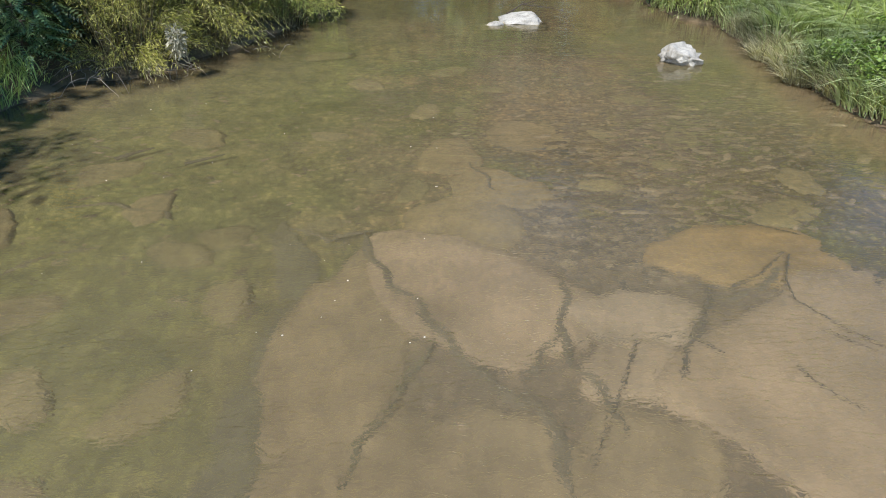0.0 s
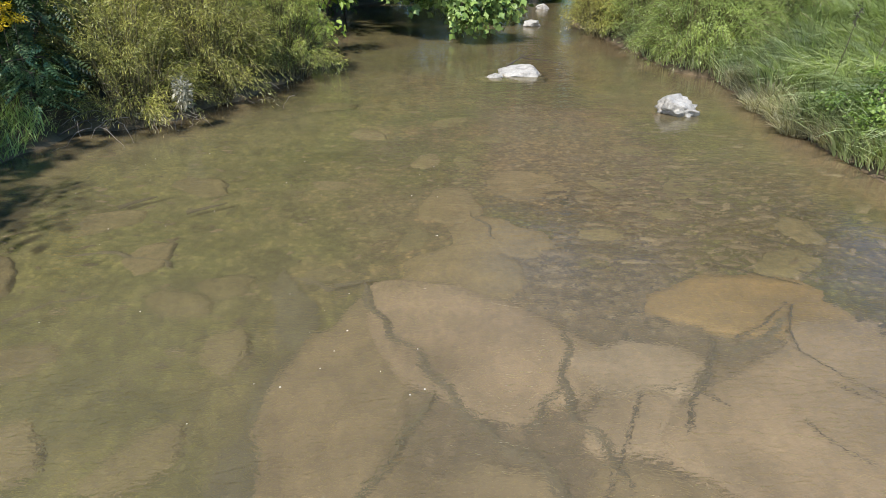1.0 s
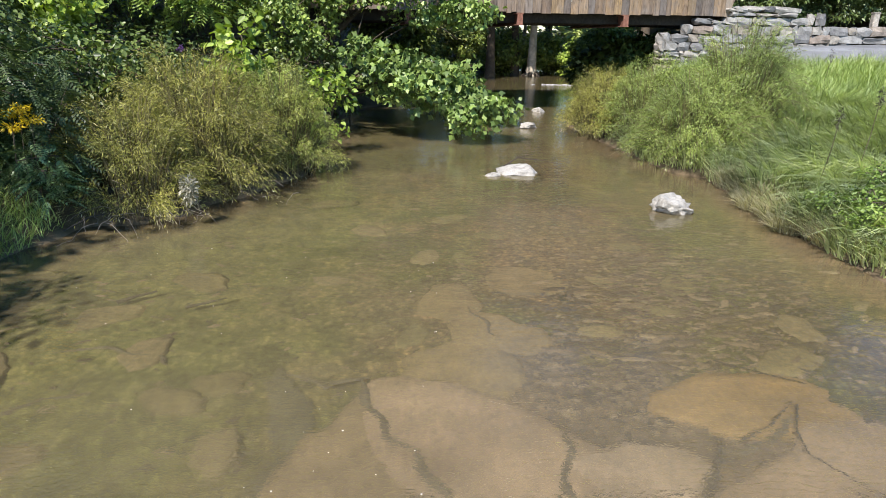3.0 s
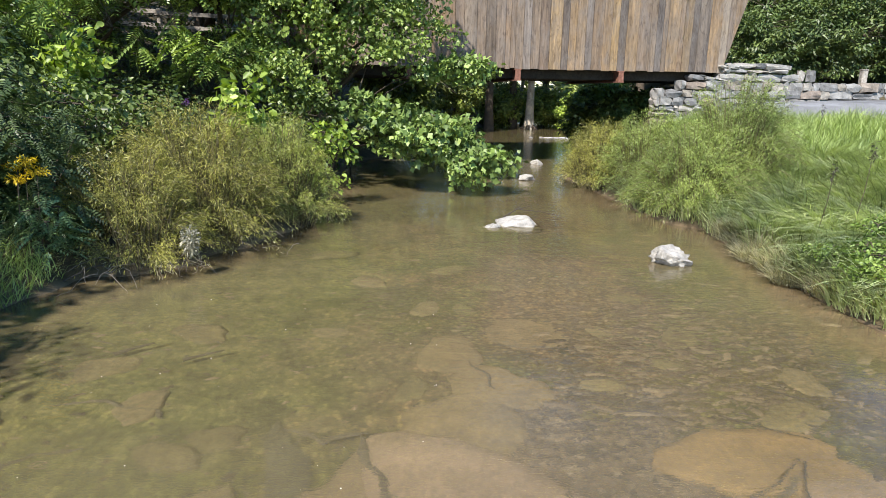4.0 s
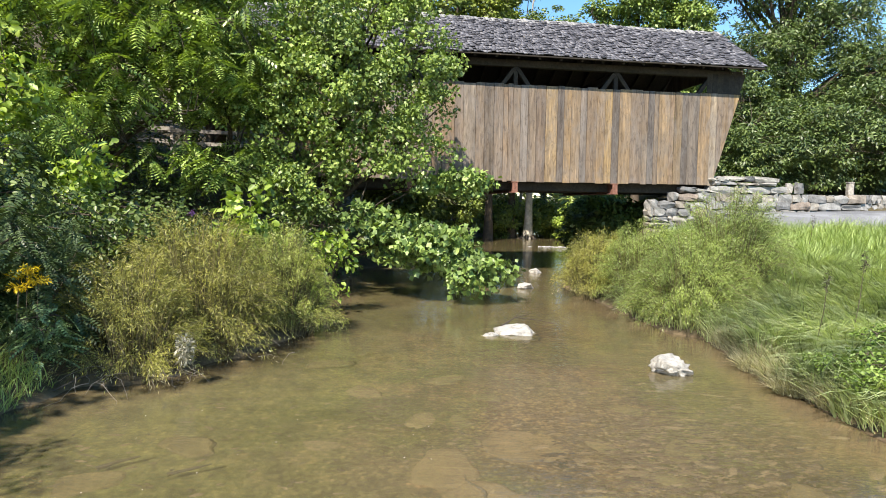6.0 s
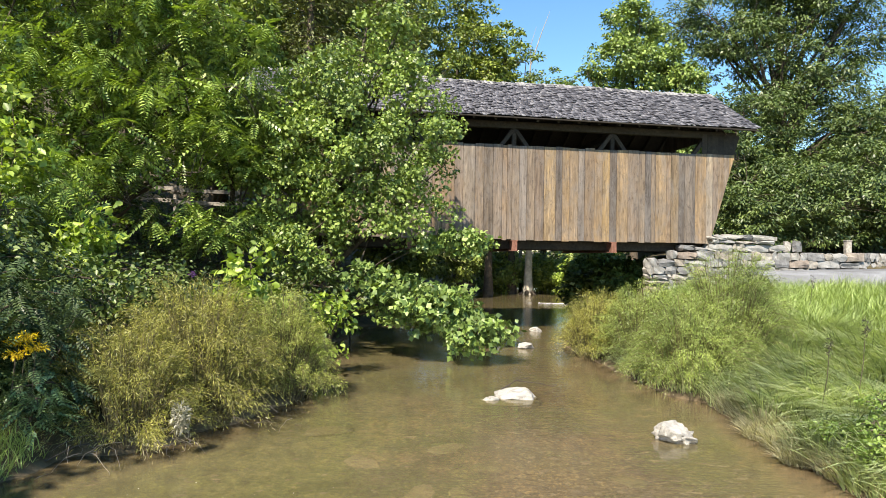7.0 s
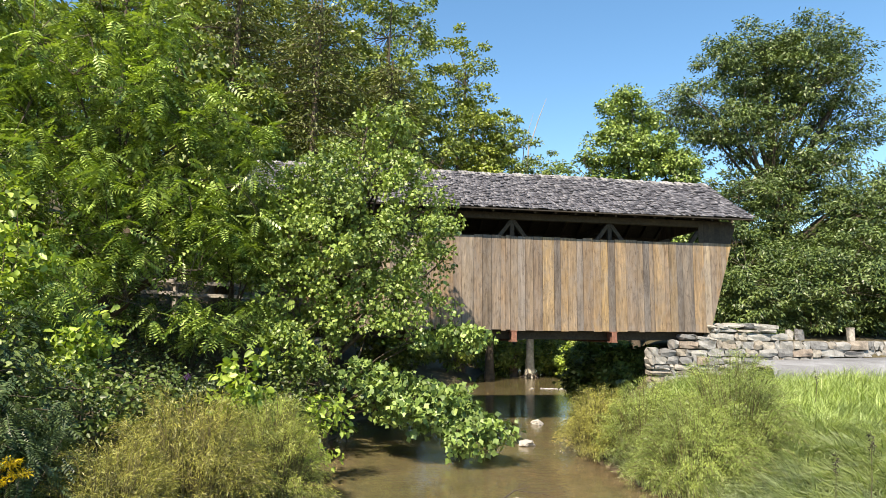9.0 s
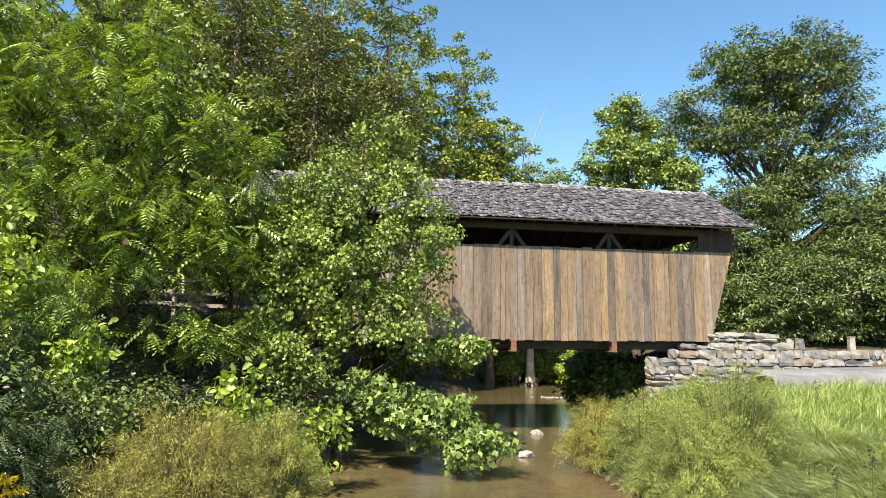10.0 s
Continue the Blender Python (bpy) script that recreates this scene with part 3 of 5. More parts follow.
def build_roof():
    rng = random.Random(11)
    run, rise = MID + OH, ZR - ZE
    slope = math.hypot(run, rise)
    ang = math.atan2(rise, run)
    roof = base("roof", 0, 0, 0)
    roof.parent = BR
    roof.matrix_basis = Matrix()
    tagged(roof, "grey weathered wooden shingle roof")
    for side in (0, 1):
        y0, s = (-OH, 1) if side == 0 else (WID + OH, -1)
        n = 24
        for i in range(n + 1):
            u = RU0 + .1 + (RU1 - RU0 - .2) * i / n
            part("rafter", beam_bm((u, y0 + s * .05, ZE - .03), (u, MID, ZR - .06), .07, .12), M_TIMBER, roof, local=True)
        bm = bmesh.new()
        vs = [bm.verts.new(p) for p in ((RU0 + .03, y0 + s * .02, ZE + .03), (RU1 - .03, y0 + s * .02, ZE + .03), (RU1 - .03, MID, ZR + .03), (RU0 + .03, MID, ZR + .03))]
        f = bm.faces.new(vs)
        ex = bmesh.ops.extrude_face_region(bm, geom=[f])
        bmesh.ops.translate(bm, vec=(0, 0, -.03), verts=[g for g in ex["geom"] if isinstance(g, bmesh.types.BMVert)])
        bmesh.ops.recalc_face_normals(bm, faces=bm.faces)
        part("roof_boarding", bm, M_TIMBER, roof, local=True)
        # courses of riven shingles
        V, F = [], []
        rows = 21
        ex = slope / rows
        for r in range(rows):
            u = RU0 - rng.uniform(0, .12)
            while u < RU1:
                w = rng.uniform(.07, .15)
                d0 = r * ex - .03 + rng.uniform(-.018, .018)
                d1 = d0 + ex * 1.6
                lift = .052 + rng.choice((0, 0, .004, .01, .022, .035)) + rng.uniform(-.006, .008)
                warp = rng.uniform(-.012, .016)
                sag = .035 * math.sin((u - RU0) * .9 + r * .2) * .5
                k = len(V)
                for uu, wp in ((u, 0), (u + w - .006, warp)):
                    for d, h in ((d0, lift + wp), (d0, lift + wp - .022), (d1, .034), (d1, .014)):
                        dd = min(d, slope + .02)
                        V.append((uu, y0 + s * (dd * math.cos(ang) - h * math.sin(ang)), ZE + dd * math.sin(ang) + h * math.cos(ang) + sag + .02))
                F += [(k, k + 2, k + 6, k + 4), (k, k + 4, k + 5, k + 1), (k, k + 1, k + 3, k + 2), (k + 4, k + 6, k + 7, k + 5), (k + 1, k + 5, k + 7, k + 3)]
                u += w
        me = np_mesh("shingles", V, [np.array(F)])
        part("shingles", me, M_SHINGLE, roof, "split wooden shingles, silvered and curled", kind="stuff", local=True)
        part("fascia", beam_bm((RU0, y0 + s * .0, ZE), (RU1, y0 + s * .0, ZE), .1, .035), M_TIMBER, roof, local=True)
    # ridge course, its butts uneven and coloured pale to stand for sunlit edges
    V, F = [], []
    u = RU0
    while u < RU1:
        w = rng.uniform(.08, .16)
        k, sag = len(V), .018 * math.sin((u - RU0) * .9 + 4.2)
        h = rng.uniform(.06, .11)
        for uu in (u, u + w - .01):
            for dy, dz in ((-.26, h - .26 * math.tan(ang)), (-.25, h - .035 - .25 * math.tan(ang)), (0, h), (0, h - .04), (.26, h - .26 * math.tan(ang)), (.25, h - .035 - .25 * math.tan(ang))):
                V.append((uu, MID + dy, ZR + dz + sag))
        F += [(k, k + 6, k + 8, k + 2), (k + 2, k + 8, k + 10, k + 4), (k, k + 1, k + 7, k + 6), (k + 4, k + 10, k + 11, k + 5), (k, k + 2, k + 3, k + 1), (k + 2, k + 4, k + 5, k + 3), (k + 6, k + 7, k + 9, k + 8), (k + 8, k + 9, k + 11, k + 10)]
        u += w
    part("ridge_cap", np_mesh("ridge_cap", V, [np.array(F)]), M_RIDGE, roof, "grey ridge shingles coloured pale as if sunlit", kind="stuff", local=True)
    for end in (RU0 + .9, RU1 - .9):
        bm = bmesh.new()
        a = [bm.verts.new((end, y, z)) for y, z in ((-.1, ZE - .1), (WID + .1, ZE - .1), (MID, ZR - .05))]
        b = [bm.verts.new((end + .03, y, z)) for y, z in ((-.1, ZE - .1), (WID + .1, ZE - .1), (MID, ZR - .05))]
        bm.faces.new(a)
        bm.faces.new(b[::-1])
        for k in range(3):
            bm.faces.new((a[k], b[k], b[(k + 1) % 3], a[(k + 1) % 3]))
        bmesh.ops.recalc_face_normals(bm, faces=bm.faces)
        part("gable", bm, M_BOARD, roof, local=True)


build_siding()
build_frame()
build_roof()


# ---------- stonework ----------
def stone_mesh(w, d, h, rng, rough=.02):
    bm = box_bm(0, w, 0, d, 0, h)
    bmesh.ops.subdivide_edges(bm, edges=bm.edges, cuts=1, use_grid_fill=True)
    for v in bm.verts:
        c = Vector((w / 2, d / 2, h / 2))
        q = Vector(((v.co.x - c.x) / c.x, (v.co.y - c.y) / c.y, (v.co.z - c.z) / c.z))
        k = sum(abs(a) > .9 for a in q)
        if k >= 2:
            v.co -= Vector((q.x * .022, q.y * .03, q.z * .02)) * (.5 if k == 2 else 1)
        v.co += Vector((rng.uniform(-1, 1), rng.uniform(-1.5, 1), rng.uniform(-1, 1))) * rough
    return bm


def masonry(thing, a, b, depth, foot, top_of, course, rng, tall=1.0):
    """Courses of rough stones from a to b (plan), foot to top_of(distance)."""
    a, b = Vector((*a, 0)), Vector((*b, 0))
    L = (b - a).length
    ang = math.degrees(math.atan2(b.y - a.y, b.x - a.x))
    z, r = foot, 0
    while z < max(top_of(L * i / 12) for i in range(13)) - .05:
        h = rng.uniform(*course)
        s = -rng.uniform(0, .1)
        while s < L:
            w = rng.choice((.16, .24, .34, .46, .62, .8)) * rng.uniform(.8, 1.2) * tall
            mid = min(max(s + w / 2, 0), L)
            if z + h * .55 < top_of(mid):
                hh = min(h, max(.1, top_of(mid) - z)) + rng.uniform(-.035, .035)
                p = a + (b - a) * (s / L)
                ob = part("stone", stone_mesh(min(w, L - s + .15) - .004, depth, hh - .003, rng, .03), M_WALL, thing, local=True)
                ob.matrix_basis = thing.matrix_basis.inverted() @ pose(p.x, p.y + rng.uniform(-.05, .02), z, 0, rng.uniform(-2.5, 2.5), ang + rng.uniform(-2, 2))
            s += w
        z += h
        r += 1


def build_walls():
    rng = random.Random(5)
    ab = base("abutment_wall", 7.6, 21.2, 0, "grey rubble stone abutment under the bridge end", "stone wall")
    ab["kind"] = "structure"
    c, s = math.cos(radians(YAW)), math.sin(radians(YAW))

    def top(d):
        u = 7.2 + d
        return 2.56 if u < 7.95 else 2.72 if u < 8.5 else 2.92 if u < 9.35 else 3.31 if u < 11.5 else 3.08 if u < 12.1 else 2.8 + .03 * math.sin(3 * u)
    a = (7.2 * c + .02, 20.0 + 7.2 * s - .15)
    b = (19.5 * c, 20.0 + 19.5 * s - .15)
    masonry(ab, a, b, .5, .55, top, (.12, .32), rng)
    part("wall_core", box_bm(.12, 12.2, .3, .55, .4, 2.4), M_CORE, ab, local=True).matrix_basis = ab.matrix_basis.inverted() @ pose(a[0], a[1], 0, 0, 0, YAW)
    # return face of the abutment along the water, under the deck
    masonry(ab, (a[0] + 1.75, a[1] + 4.9), (a[0] + .12, a[1] + .4), .5, -.2, lambda d: 2.4, (.2, .3), rng, 1.2)
    for x, h in ((12.35, .42), (12.72, .46)):
        ob = part("upright_stone", stone_mesh(.24, .22, h * .85, rng, .04), M_WALL, ab, local=True)
        ob.matrix_basis = ab.matrix_basis.inverted() @ pose(x * c - .02, 20.0 + x * s - .02, 2.78, 0, 4, YAW)
    lw = base("abutment_wall", -4.4, 19.4, 0, "pale rubble stone abutment behind the leaves", "stone wall")
    lw["kind"] = "structure"
    masonry(lw, (-6.6, 18.9), (-3.55, 19.4), .5, .3, lambda d: 2.75, (.2, .3), rng, 1.2)
    masonry(lw, (-3.6, 19.4), (-4.2, 23.6), .5, -.2, lambda d: 2.5, (.22, .32), rng, 1.4)
    # gravel strip at the foot of the wall
    n = 40
    t = np.linspace(0, 1, n)
    x0, y0 = 10.4 + 16 * t, 20.55 + 2.75 * t
    V, F = [], []
    for k, dy in enumerate((-1.15, -.8, 0, .75)):
        yy = y0 + dy + .08 * np.sin(9 * t * (k + 1))
        z = ground_z(x0, np.minimum(yy, 21.6 + (x0 - 10) * .15)) * 0 + (1.93 + .42 * t) + (-.6 if k == 0 else .02 if k == 1 else .1 if k == 2 else .16)
        V.append(np.stack([x0, yy, z], 1))
    i = np.arange(n - 1)
    for k in range(3):
        F.append(np.stack([k * n + i, k * n + i + 1, (k + 1) * n + i + 1, (k + 1) * n + i], 1))
    me = smooth(np_mesh("gravel_path", np.concatenate(V), [np.concatenate(F)]))
    tagged(part("gravel_path", me, M_GRAVEL), "light grey gravel path along the stone wall", "path", kind="structure")


build_walls()


def fence_post(x, y, z, h):
    p = base("fence_post", x, y, z, "weathered grey wooden fence post above the stone wall", "fence post")
    part("post", box_bm(x - .1, x + .1, y - .1, y + .1, z, z + h, .02), M_GREYWOOD, p)
    part("cap", box_bm(x - .11, x + .11, y - .11, y + .11, z + h - .02, z + h + .03, .012), M_GREYWOOD, p)


fence_post(14.97, 22.95, 2.72, .5)


def rail_fence():
    f = base("rail_fence", -8.0, 19.2, 3.15, "silver-grey split rail fence at the bridge approach", "fence")
    for x, y in ((-10.3, 18.85), (-8.0, 19.2), (-5.7, 19.5)):
        part("post", box_bm(x - .06, x + .06, y - .06, y + .06, gz(x, y) - .1, 4.46, .015), M_GREYWOOD, f)
    for z in (3.99, 4.36):
        part("rail", beam_bm((-10.4, 18.76, z + .06), (-7.9, 19.12, z), .05, .11), M_GREYWOOD, f)
        part("rail", beam_bm((-8.1, 19.1, z - .03), (-5.3, 19.46, z - .1), .05, .11), M_GREYWOOD, f)


rail_fence()


# ---------- stones of the creek ----------
def rock_mesh(sx, sy, sz, seed, sub=4, cut=7, jag=.10, faces=()):
    """A broken limestone boulder: a ball cut by planes and roughened."""
    r = random.Random(seed)
    bm = bmesh.new()
    bmesh.ops.create_icosphere(bm, subdivisions=sub, radius=1.0)
    planes = [(Vector((r.gauss(0, 1), r.gauss(0, 1), r.gauss(0, .8))).normalized(), r.uniform(.55, .82)) for _ in range(cut)]
    planes += [(Vector(d).normalized(), h) for d, h in faces]
    for v in bm.verts:
        n = v.co.normalized()
        for d, h in planes:
            k = v.co.dot(d)
            if k > h:
                v.co -= d * (k - h) * .9
        v.co += n * (noise.noise(n * 2.3 + Vector((seed, 0, 0))) * jag * 1.6 + noise.noise(n * 6 + Vector((0, seed, 0))) * jag * .7 + noise.noise(n * 15) * jag * .25)
    for v in bm.verts:
        v.co = Vector((v.co.x * sx, v.co.y * sy, v.co.z * sz))
    for f in bm.faces:
        f.smooth = True
    return bm


def rock(x, y, z, s, seed, label, rz=0, ry=0, mat=None, **kw):
    ob = part("rock", rock_mesh(*s, seed, **kw), mat or M_LIME)
    ob.matrix_basis = pose(x, y, z, 0, ry, rz)
    return tagged(ob, label, "rock")


rock(3.26, 8.42, .06, (.285, .25, .205), 31, "jagged white limestone rock standing in the creek", 4, jag=.16, cut=4, faces=(((.32, -.42, .85), .52), ((.95, -.1, .1), .72), ((-.95, -.1, .2), .80), ((-.5, -.45, -.62), .46), ((.1, -.97, -.1), .66), ((.5, -.2, .8), .62)))
rock(1.40, 10.98, .0, (.37, .30, .19), 4, "flat pale limestone rock half under water", -8, cut=3, jag=.11, faces=(((-.36, -.22, .9), .38), ((.9, .1, .4), .82), ((.3, -.9, .3), .8)))
rock(.95, 10.72, .0, (.15, .11, .06), 9, "low white limestone rock beside a flat rock", 0)
rock(1.22, 10.72, -.11, (.60, .36, .12), 21, "broad submerged ledge of brown rock", 0, mat=M_MUDSTONE)
rock(2.42, 16.95, .03, (.25, .2, .12), 6, "small white limestone rock in the creek", 20)
rock(3.28, 20.85, .03, (.22, .2, .12), 15, "small white limestone rock in the creek", 0)


def slab(x, y, rx, ry, rot, seed, top=-.22, label="flat tan bedrock slab under the water", square=.75, thick=.14, mat=None, low=False):
    r = random.Random(seed)
    bm = bmesh.new()
    n = 44
    ph = [r.uniform(0, 6.28) for _ in range(5)]
    out = []
    for i in range(n):
        a = 2 * math.pi * i / n
        c, s = math.cos(a), math.sin(a)
        k = (abs(c) ** (2 / square) + abs(s) ** (2 / square)) ** (-square / 2)
        k *= 1 + .06 * math.sin(2 * a + ph[0]) + .08 * math.sin(3 * a + ph[1]) + .05 * math.sin(5 * a + ph[2]) + .035 * math.sin(8 * a + ph[3]) + .02 * math.sin(13 * a + ph[4])
        out.append((rx * k * c, ry * k * s))
    rings = []
    rim = ((1.12, -.07), (1.0, -.014), (.9, -.003)) if low else ((1.02, -thick), (1.0, -.016), (.97, -.003))
    for f, z in (*rim, (.8, 0.0), (.5, .004), (.2, .004)):
        rings.append([bm.verts.new((px * f, py * f, z + .012 * noise.noise(Vector((px * f * 3, py * f * 3, seed))))) for px, py in out])
    for a, b in zip(rings, rings[1:]):
        for i in range(n):
            bm.faces.new((a[i], a[(i + 1) % n], b[(i + 1) % n], b[i]))
    bm.faces.new(rings[-1])
    for f in bm.faces:
        f.smooth = True
    ob = part("bedrock_slab", bm, mat or M_SLAB)
    x, y = dip(x, y, top)
    ob.matrix_basis = pose(x, y, top, r.uniform(-.8, .8), r.uniform(-.8, .8), rot)
    tagged(ob, label, "rock slab", "slabs of the creek bed")


slab(.24, 3.5, .82, .56, -46, 1, -.225, "large rounded tan bedrock slab under shallow water", .9)
slab(1.27, 3.2, .41, .27, -4, 2, -.225, "half-round tan bedrock slab beside a dark crack", 1.0)
slab(.97, 3.24, .09, .16, -20, 14, -.228, "small tan bedrock fragment between larger slabs", 1.0)
slab(.89, 3.0, .07, .08, 10, 15, -.228, "small tan bedrock fragment between larger slabs", 1.0)
slab(1.18, 2.7, .34, .24, 6, 3, -.225, square=.9)
slab(2.55, 2.62, 1.05, .90, 38, 4, -.215, "wide pinkish bedrock slab with dark cracks", .7)
# this slab's ochre tone paints the stretch where the sky isn't mirrored
slab(2.3, 3.98, .68, .38, 4, 5, -.235, "orange-brown bedrock slab in still water that mirrors no sky", .9, mat=M_OCHRE)
slab(.25, 4.5, .46, .40, 20, 6, -.24, "ochre bedrock slab under murky water", .9, mat=M_TANSILT, low=True)
slab(.55, 5.12, .42, .34, -30, 7, -.245, "ochre bedrock slab under murky water", .9, mat=M_TANSILT, low=True)
slab(.15, 5.85, .26, .44, -6, 16, -.245, "ochre bedrock slab under murky water", 1.0, mat=M_TANSILT, low=True)
slab(.98, 6.4, .40, .40, -40, 8, -.25, "orange-brown bedrock slab in still water that mirrors no sky", .9, mat=M_TANSILT, low=True)
slab(-.52, 3.05, .92, .40, 84, 9, -.236, "silt-covered bedrock slab under shallow water", .9, mat=M_SILTY, low=True)
slab(-.35, 1.9, .5, .42, 80, 10, -.236, "silt-covered bedrock slab under shallow water", .9, mat=M_SILTY, low=True)
slab(.30, 2.05, .4, .36, 20, 11, -.236, "silt-covered bedrock slab under shallow water", .9, mat=M_SILTY, low=True)
slab(1.0, 2.0, .4, .34, 60, 13, -.236, "silt-covered bedrock slab under shallow water", .9, mat=M_SILTY, low=True)
for sx, sy, sr, ss in ((-.12, 7.35, .24, 31), (.35, 7.2, .2, 32), (-.95, 8.6, .25, 33), (-1.2, 6.7, .2, 34), (-.95, 4.55, .22, 35), (-.2, 5.15, .2, 36), (-.5, 5.3, .18, 37), (2.25, 5.6, .2, 38),
                       (1.5, 5.2, .2, 39), (2.9, 4.6, .3, 40), (2.6, 6.3, .28, 41), (1.8, 6.5, .2, 42), (1.3, 4.7, .22, 43), (-2.0, 4.0, .3, 44), (-3.1, 5.3, .36, 45), (-2.4, 4.7, .26, 46),
                       (-3.4, 4.2, .3, 47), (-2.5, 6.3, .3, 48), (-1.6, 9.6, .3, 49), (.2, 8.9, .26, 50), (3.3, 5.2, .26, 51), (2.4, 7.6, .22, 52), (.7, 8.1, .2, 53), (-2.7, 3.2, .3, 54), (-1.55, 2.45, .26, 55), (-1.4, 3.45, .24, 56), (-2.25, 2.5, .24, 57), (-1.95, 1.85, .2, 58), (-1.75, 4.3, .28, 59), (-3.6, 3.3, .3, 60)):
    slab(sx, sy, sr, sr * .62, ss * 37 % 180, ss, gz(sx, sy) + .016, "flat algae-covered stone on the muddy creek bed", .9, .1, M_MUDSTONE, True)


def crack(pts, width, seed, mat=None):
    """A winding strip of dark silt and grit between the slabs."""
    rng = np.random.default_rng(seed)
    pts = np.array([dip(a, b, -.22) for a, b in pts], float)
    n = 14 * (len(pts) - 1)
    t = np.linspace(0, len(pts) - 1, n)
    c = np.stack([np.interp(t, np.arange(len(pts)), pts[:, k]) for k in (0, 1)], 1)
    c += .02 * np.stack([np.sin(t * 5 + seed), np.cos(t * 4.3 + seed)], 1)
    tan = unit(np.gradient(c, axis=0))
    nor = np.stack([-tan[:, 1], tan[:, 0]], 1)
    w = width * (.55 + .45 * np.abs(np.sin(t * 2.1 + seed)) + .12 * rng.normal(size=n))
    w *= np.minimum(1, np.minimum(t, t[-1] - t) * 2 + .15)
    z = np.where(c[:, 0] < -.75, np.minimum(-.206, ground_z(c[:, 0], c[:, 1]) + .04), -.206)
    V = np.concatenate([np.c_[c - nor * w[:, None] / 2, z - .022], np.c_[c, z], np.c_[c + nor * w[:, None] / 2, z - .022]])
    i = np.arange(n - 1)
    F = np.concatenate([np.stack([k * n + i, k * n + i + 1, (k + 1) * n + i + 1, (k + 1) * n + i], 1) for k in (0, 1)])
    tagged(part("silt", smooth(np_mesh("silt", V, [F])), mat or M_SILT), "dark silt filling a crack in the bedrock", "silt", kind="stuff")


crack([(-.57, 4.23), (-.42, 3.8), (-.28, 3.52), (-.08, 3.28), (.08, 2.93), (.24, 2.68), (.38, 2.5), (.56, 2.42), (.62, 2.1), (.6, 1.8)], .08, 1)
crack([(-1.25, 4.5), (-1.05, 3.95), (-.88, 3.45), (-.92, 2.9), (-.96, 2.45), (-.97, 2.1), (-.95, 1.7)], .30, 2, M_SILTBED)
crack([(.88, 3.62), (.86, 3.4), (.76, 3.02), (.79, 2.73), (.93, 2.5), (.95, 2.2)], .06, 3)
crack([(1.86, 3.42), (1.74, 3.28), (1.6, 3.02), (1.44, 2.82), (1.34, 2.58)], .06, 4)
crack([(.86, 2.94), (1.2, 2.97), (1.56, 3.0)], .02, 5)
crack([(1.78, 3.36), (2.0, 3.4), (2.18, 3.5), (2.36, 3.64), (2.47, 3.8)], .06, 6)
crack([(.74, 3.02), (.6, 2.8), (.5, 2.6)], .045, 14)
crack([(.3, 5.62), (.45, 5.3), (.52, 5.0)], .03, 15)
crack([(-3.73, 4.9), (-3.4, 5.15), (-3.1, 5.45), (-2.75, 5.5)], .07, 8)
crack([(-3.2, 4.6), (-2.7, 4.72), (-2.3, 4.62), (-2.1, 4.5)], .05, 9)
crack([(-3.0, 3.6), (-2.8, 3.95), (-2.5, 4.0)], .05, 10)
crack([(-1.15, 4.4), (-.8, 4.2), (-.5, 4.25)], .06, 11)
crack([(-4.1, 5.7), (-3.6, 6.0), (-3.2, 5.9)], .06, 12)
crack([(-.02, 2.95), (-.18, 2.55), (-.35, 2.2), (-.45, 1.85)], .04, 7, M_SILTBED)


def gravel():
    rng = np.random.default_rng(4)
    bm = bmesh.new()
    bmesh.ops.create_cone(bm, cap_ends=True, cap_tris=True, segments=5, radius1=1.0, radius2=.55, depth=1.2)
    bmesh.ops.delete(bm, geom=[f for f in bm.faces if f.normal.z < -.9], context='FACES')
    bmesh.ops.triangulate(bm, faces=bm.faces)
    bm.verts.ensure_lookup_table()
    tv = np.array([v.co for v in bm.verts])
    tf = np.array([[v.index for v in f.verts] for f in bm.faces])
    bm.free()
    n = 6500
    g = rng.random(n)
    x = np.where(g < .35, rng.normal(1.25, .38, n), np.where(g < .72, rng.normal(2.3, .85, n), rng.uniform(-4, 4.2, n)))
    y = np.where(g < .35, rng.normal(4.1, .4, n), np.where(g < .72, rng.normal(5.5, .95, n), rng.uniform(3.0, 12, n)))
    z = ground_z(x, y)
    ok = z < -.03
    x, y, z = x[ok], y[ok], z[ok]
    n = len(x)
    s = rng.uniform(.010, .034, n) * rng.uniform(.5, 1.2, n)
    flake = (rng.random(n) < .16) & (x > .9) & (y > 4.3) & (y < 8)
    s = np.where(flake, s * 2.3, s)
    sc = np.stack([s * rng.uniform(1.2, 3.2, n), s * rng.uniform(.6, 1.1, n), s * .5], 1)
    th = rng.normal(.15, .5, n)
    c, sn = np.cos(th)[:, None], np.sin(th)[:, None]
    q = tv[None] * sc[:, None, :] * rng.uniform(.8, 1.2, (n, len(tv), 1))
    V = np.stack([q[:, :, 0] * c - q[:, :, 1] * sn + x[:, None], q[:, :, 0] * sn + q[:, :, 1] * c + y[:, None], q[:, :, 2] + z[:, None] + .004], -1)
    F = (np.arange(n) * len(tv))[:, None, None] + tf[None]
    me = np_mesh("gravel", V.reshape(-1, 3), [F.reshape(-1, 3)])
    tagged(part("gravel", me, M_PEBBLE), "brown and grey pebbles scattered over the creek bed", "gravel", kind="stuff")


gravel()


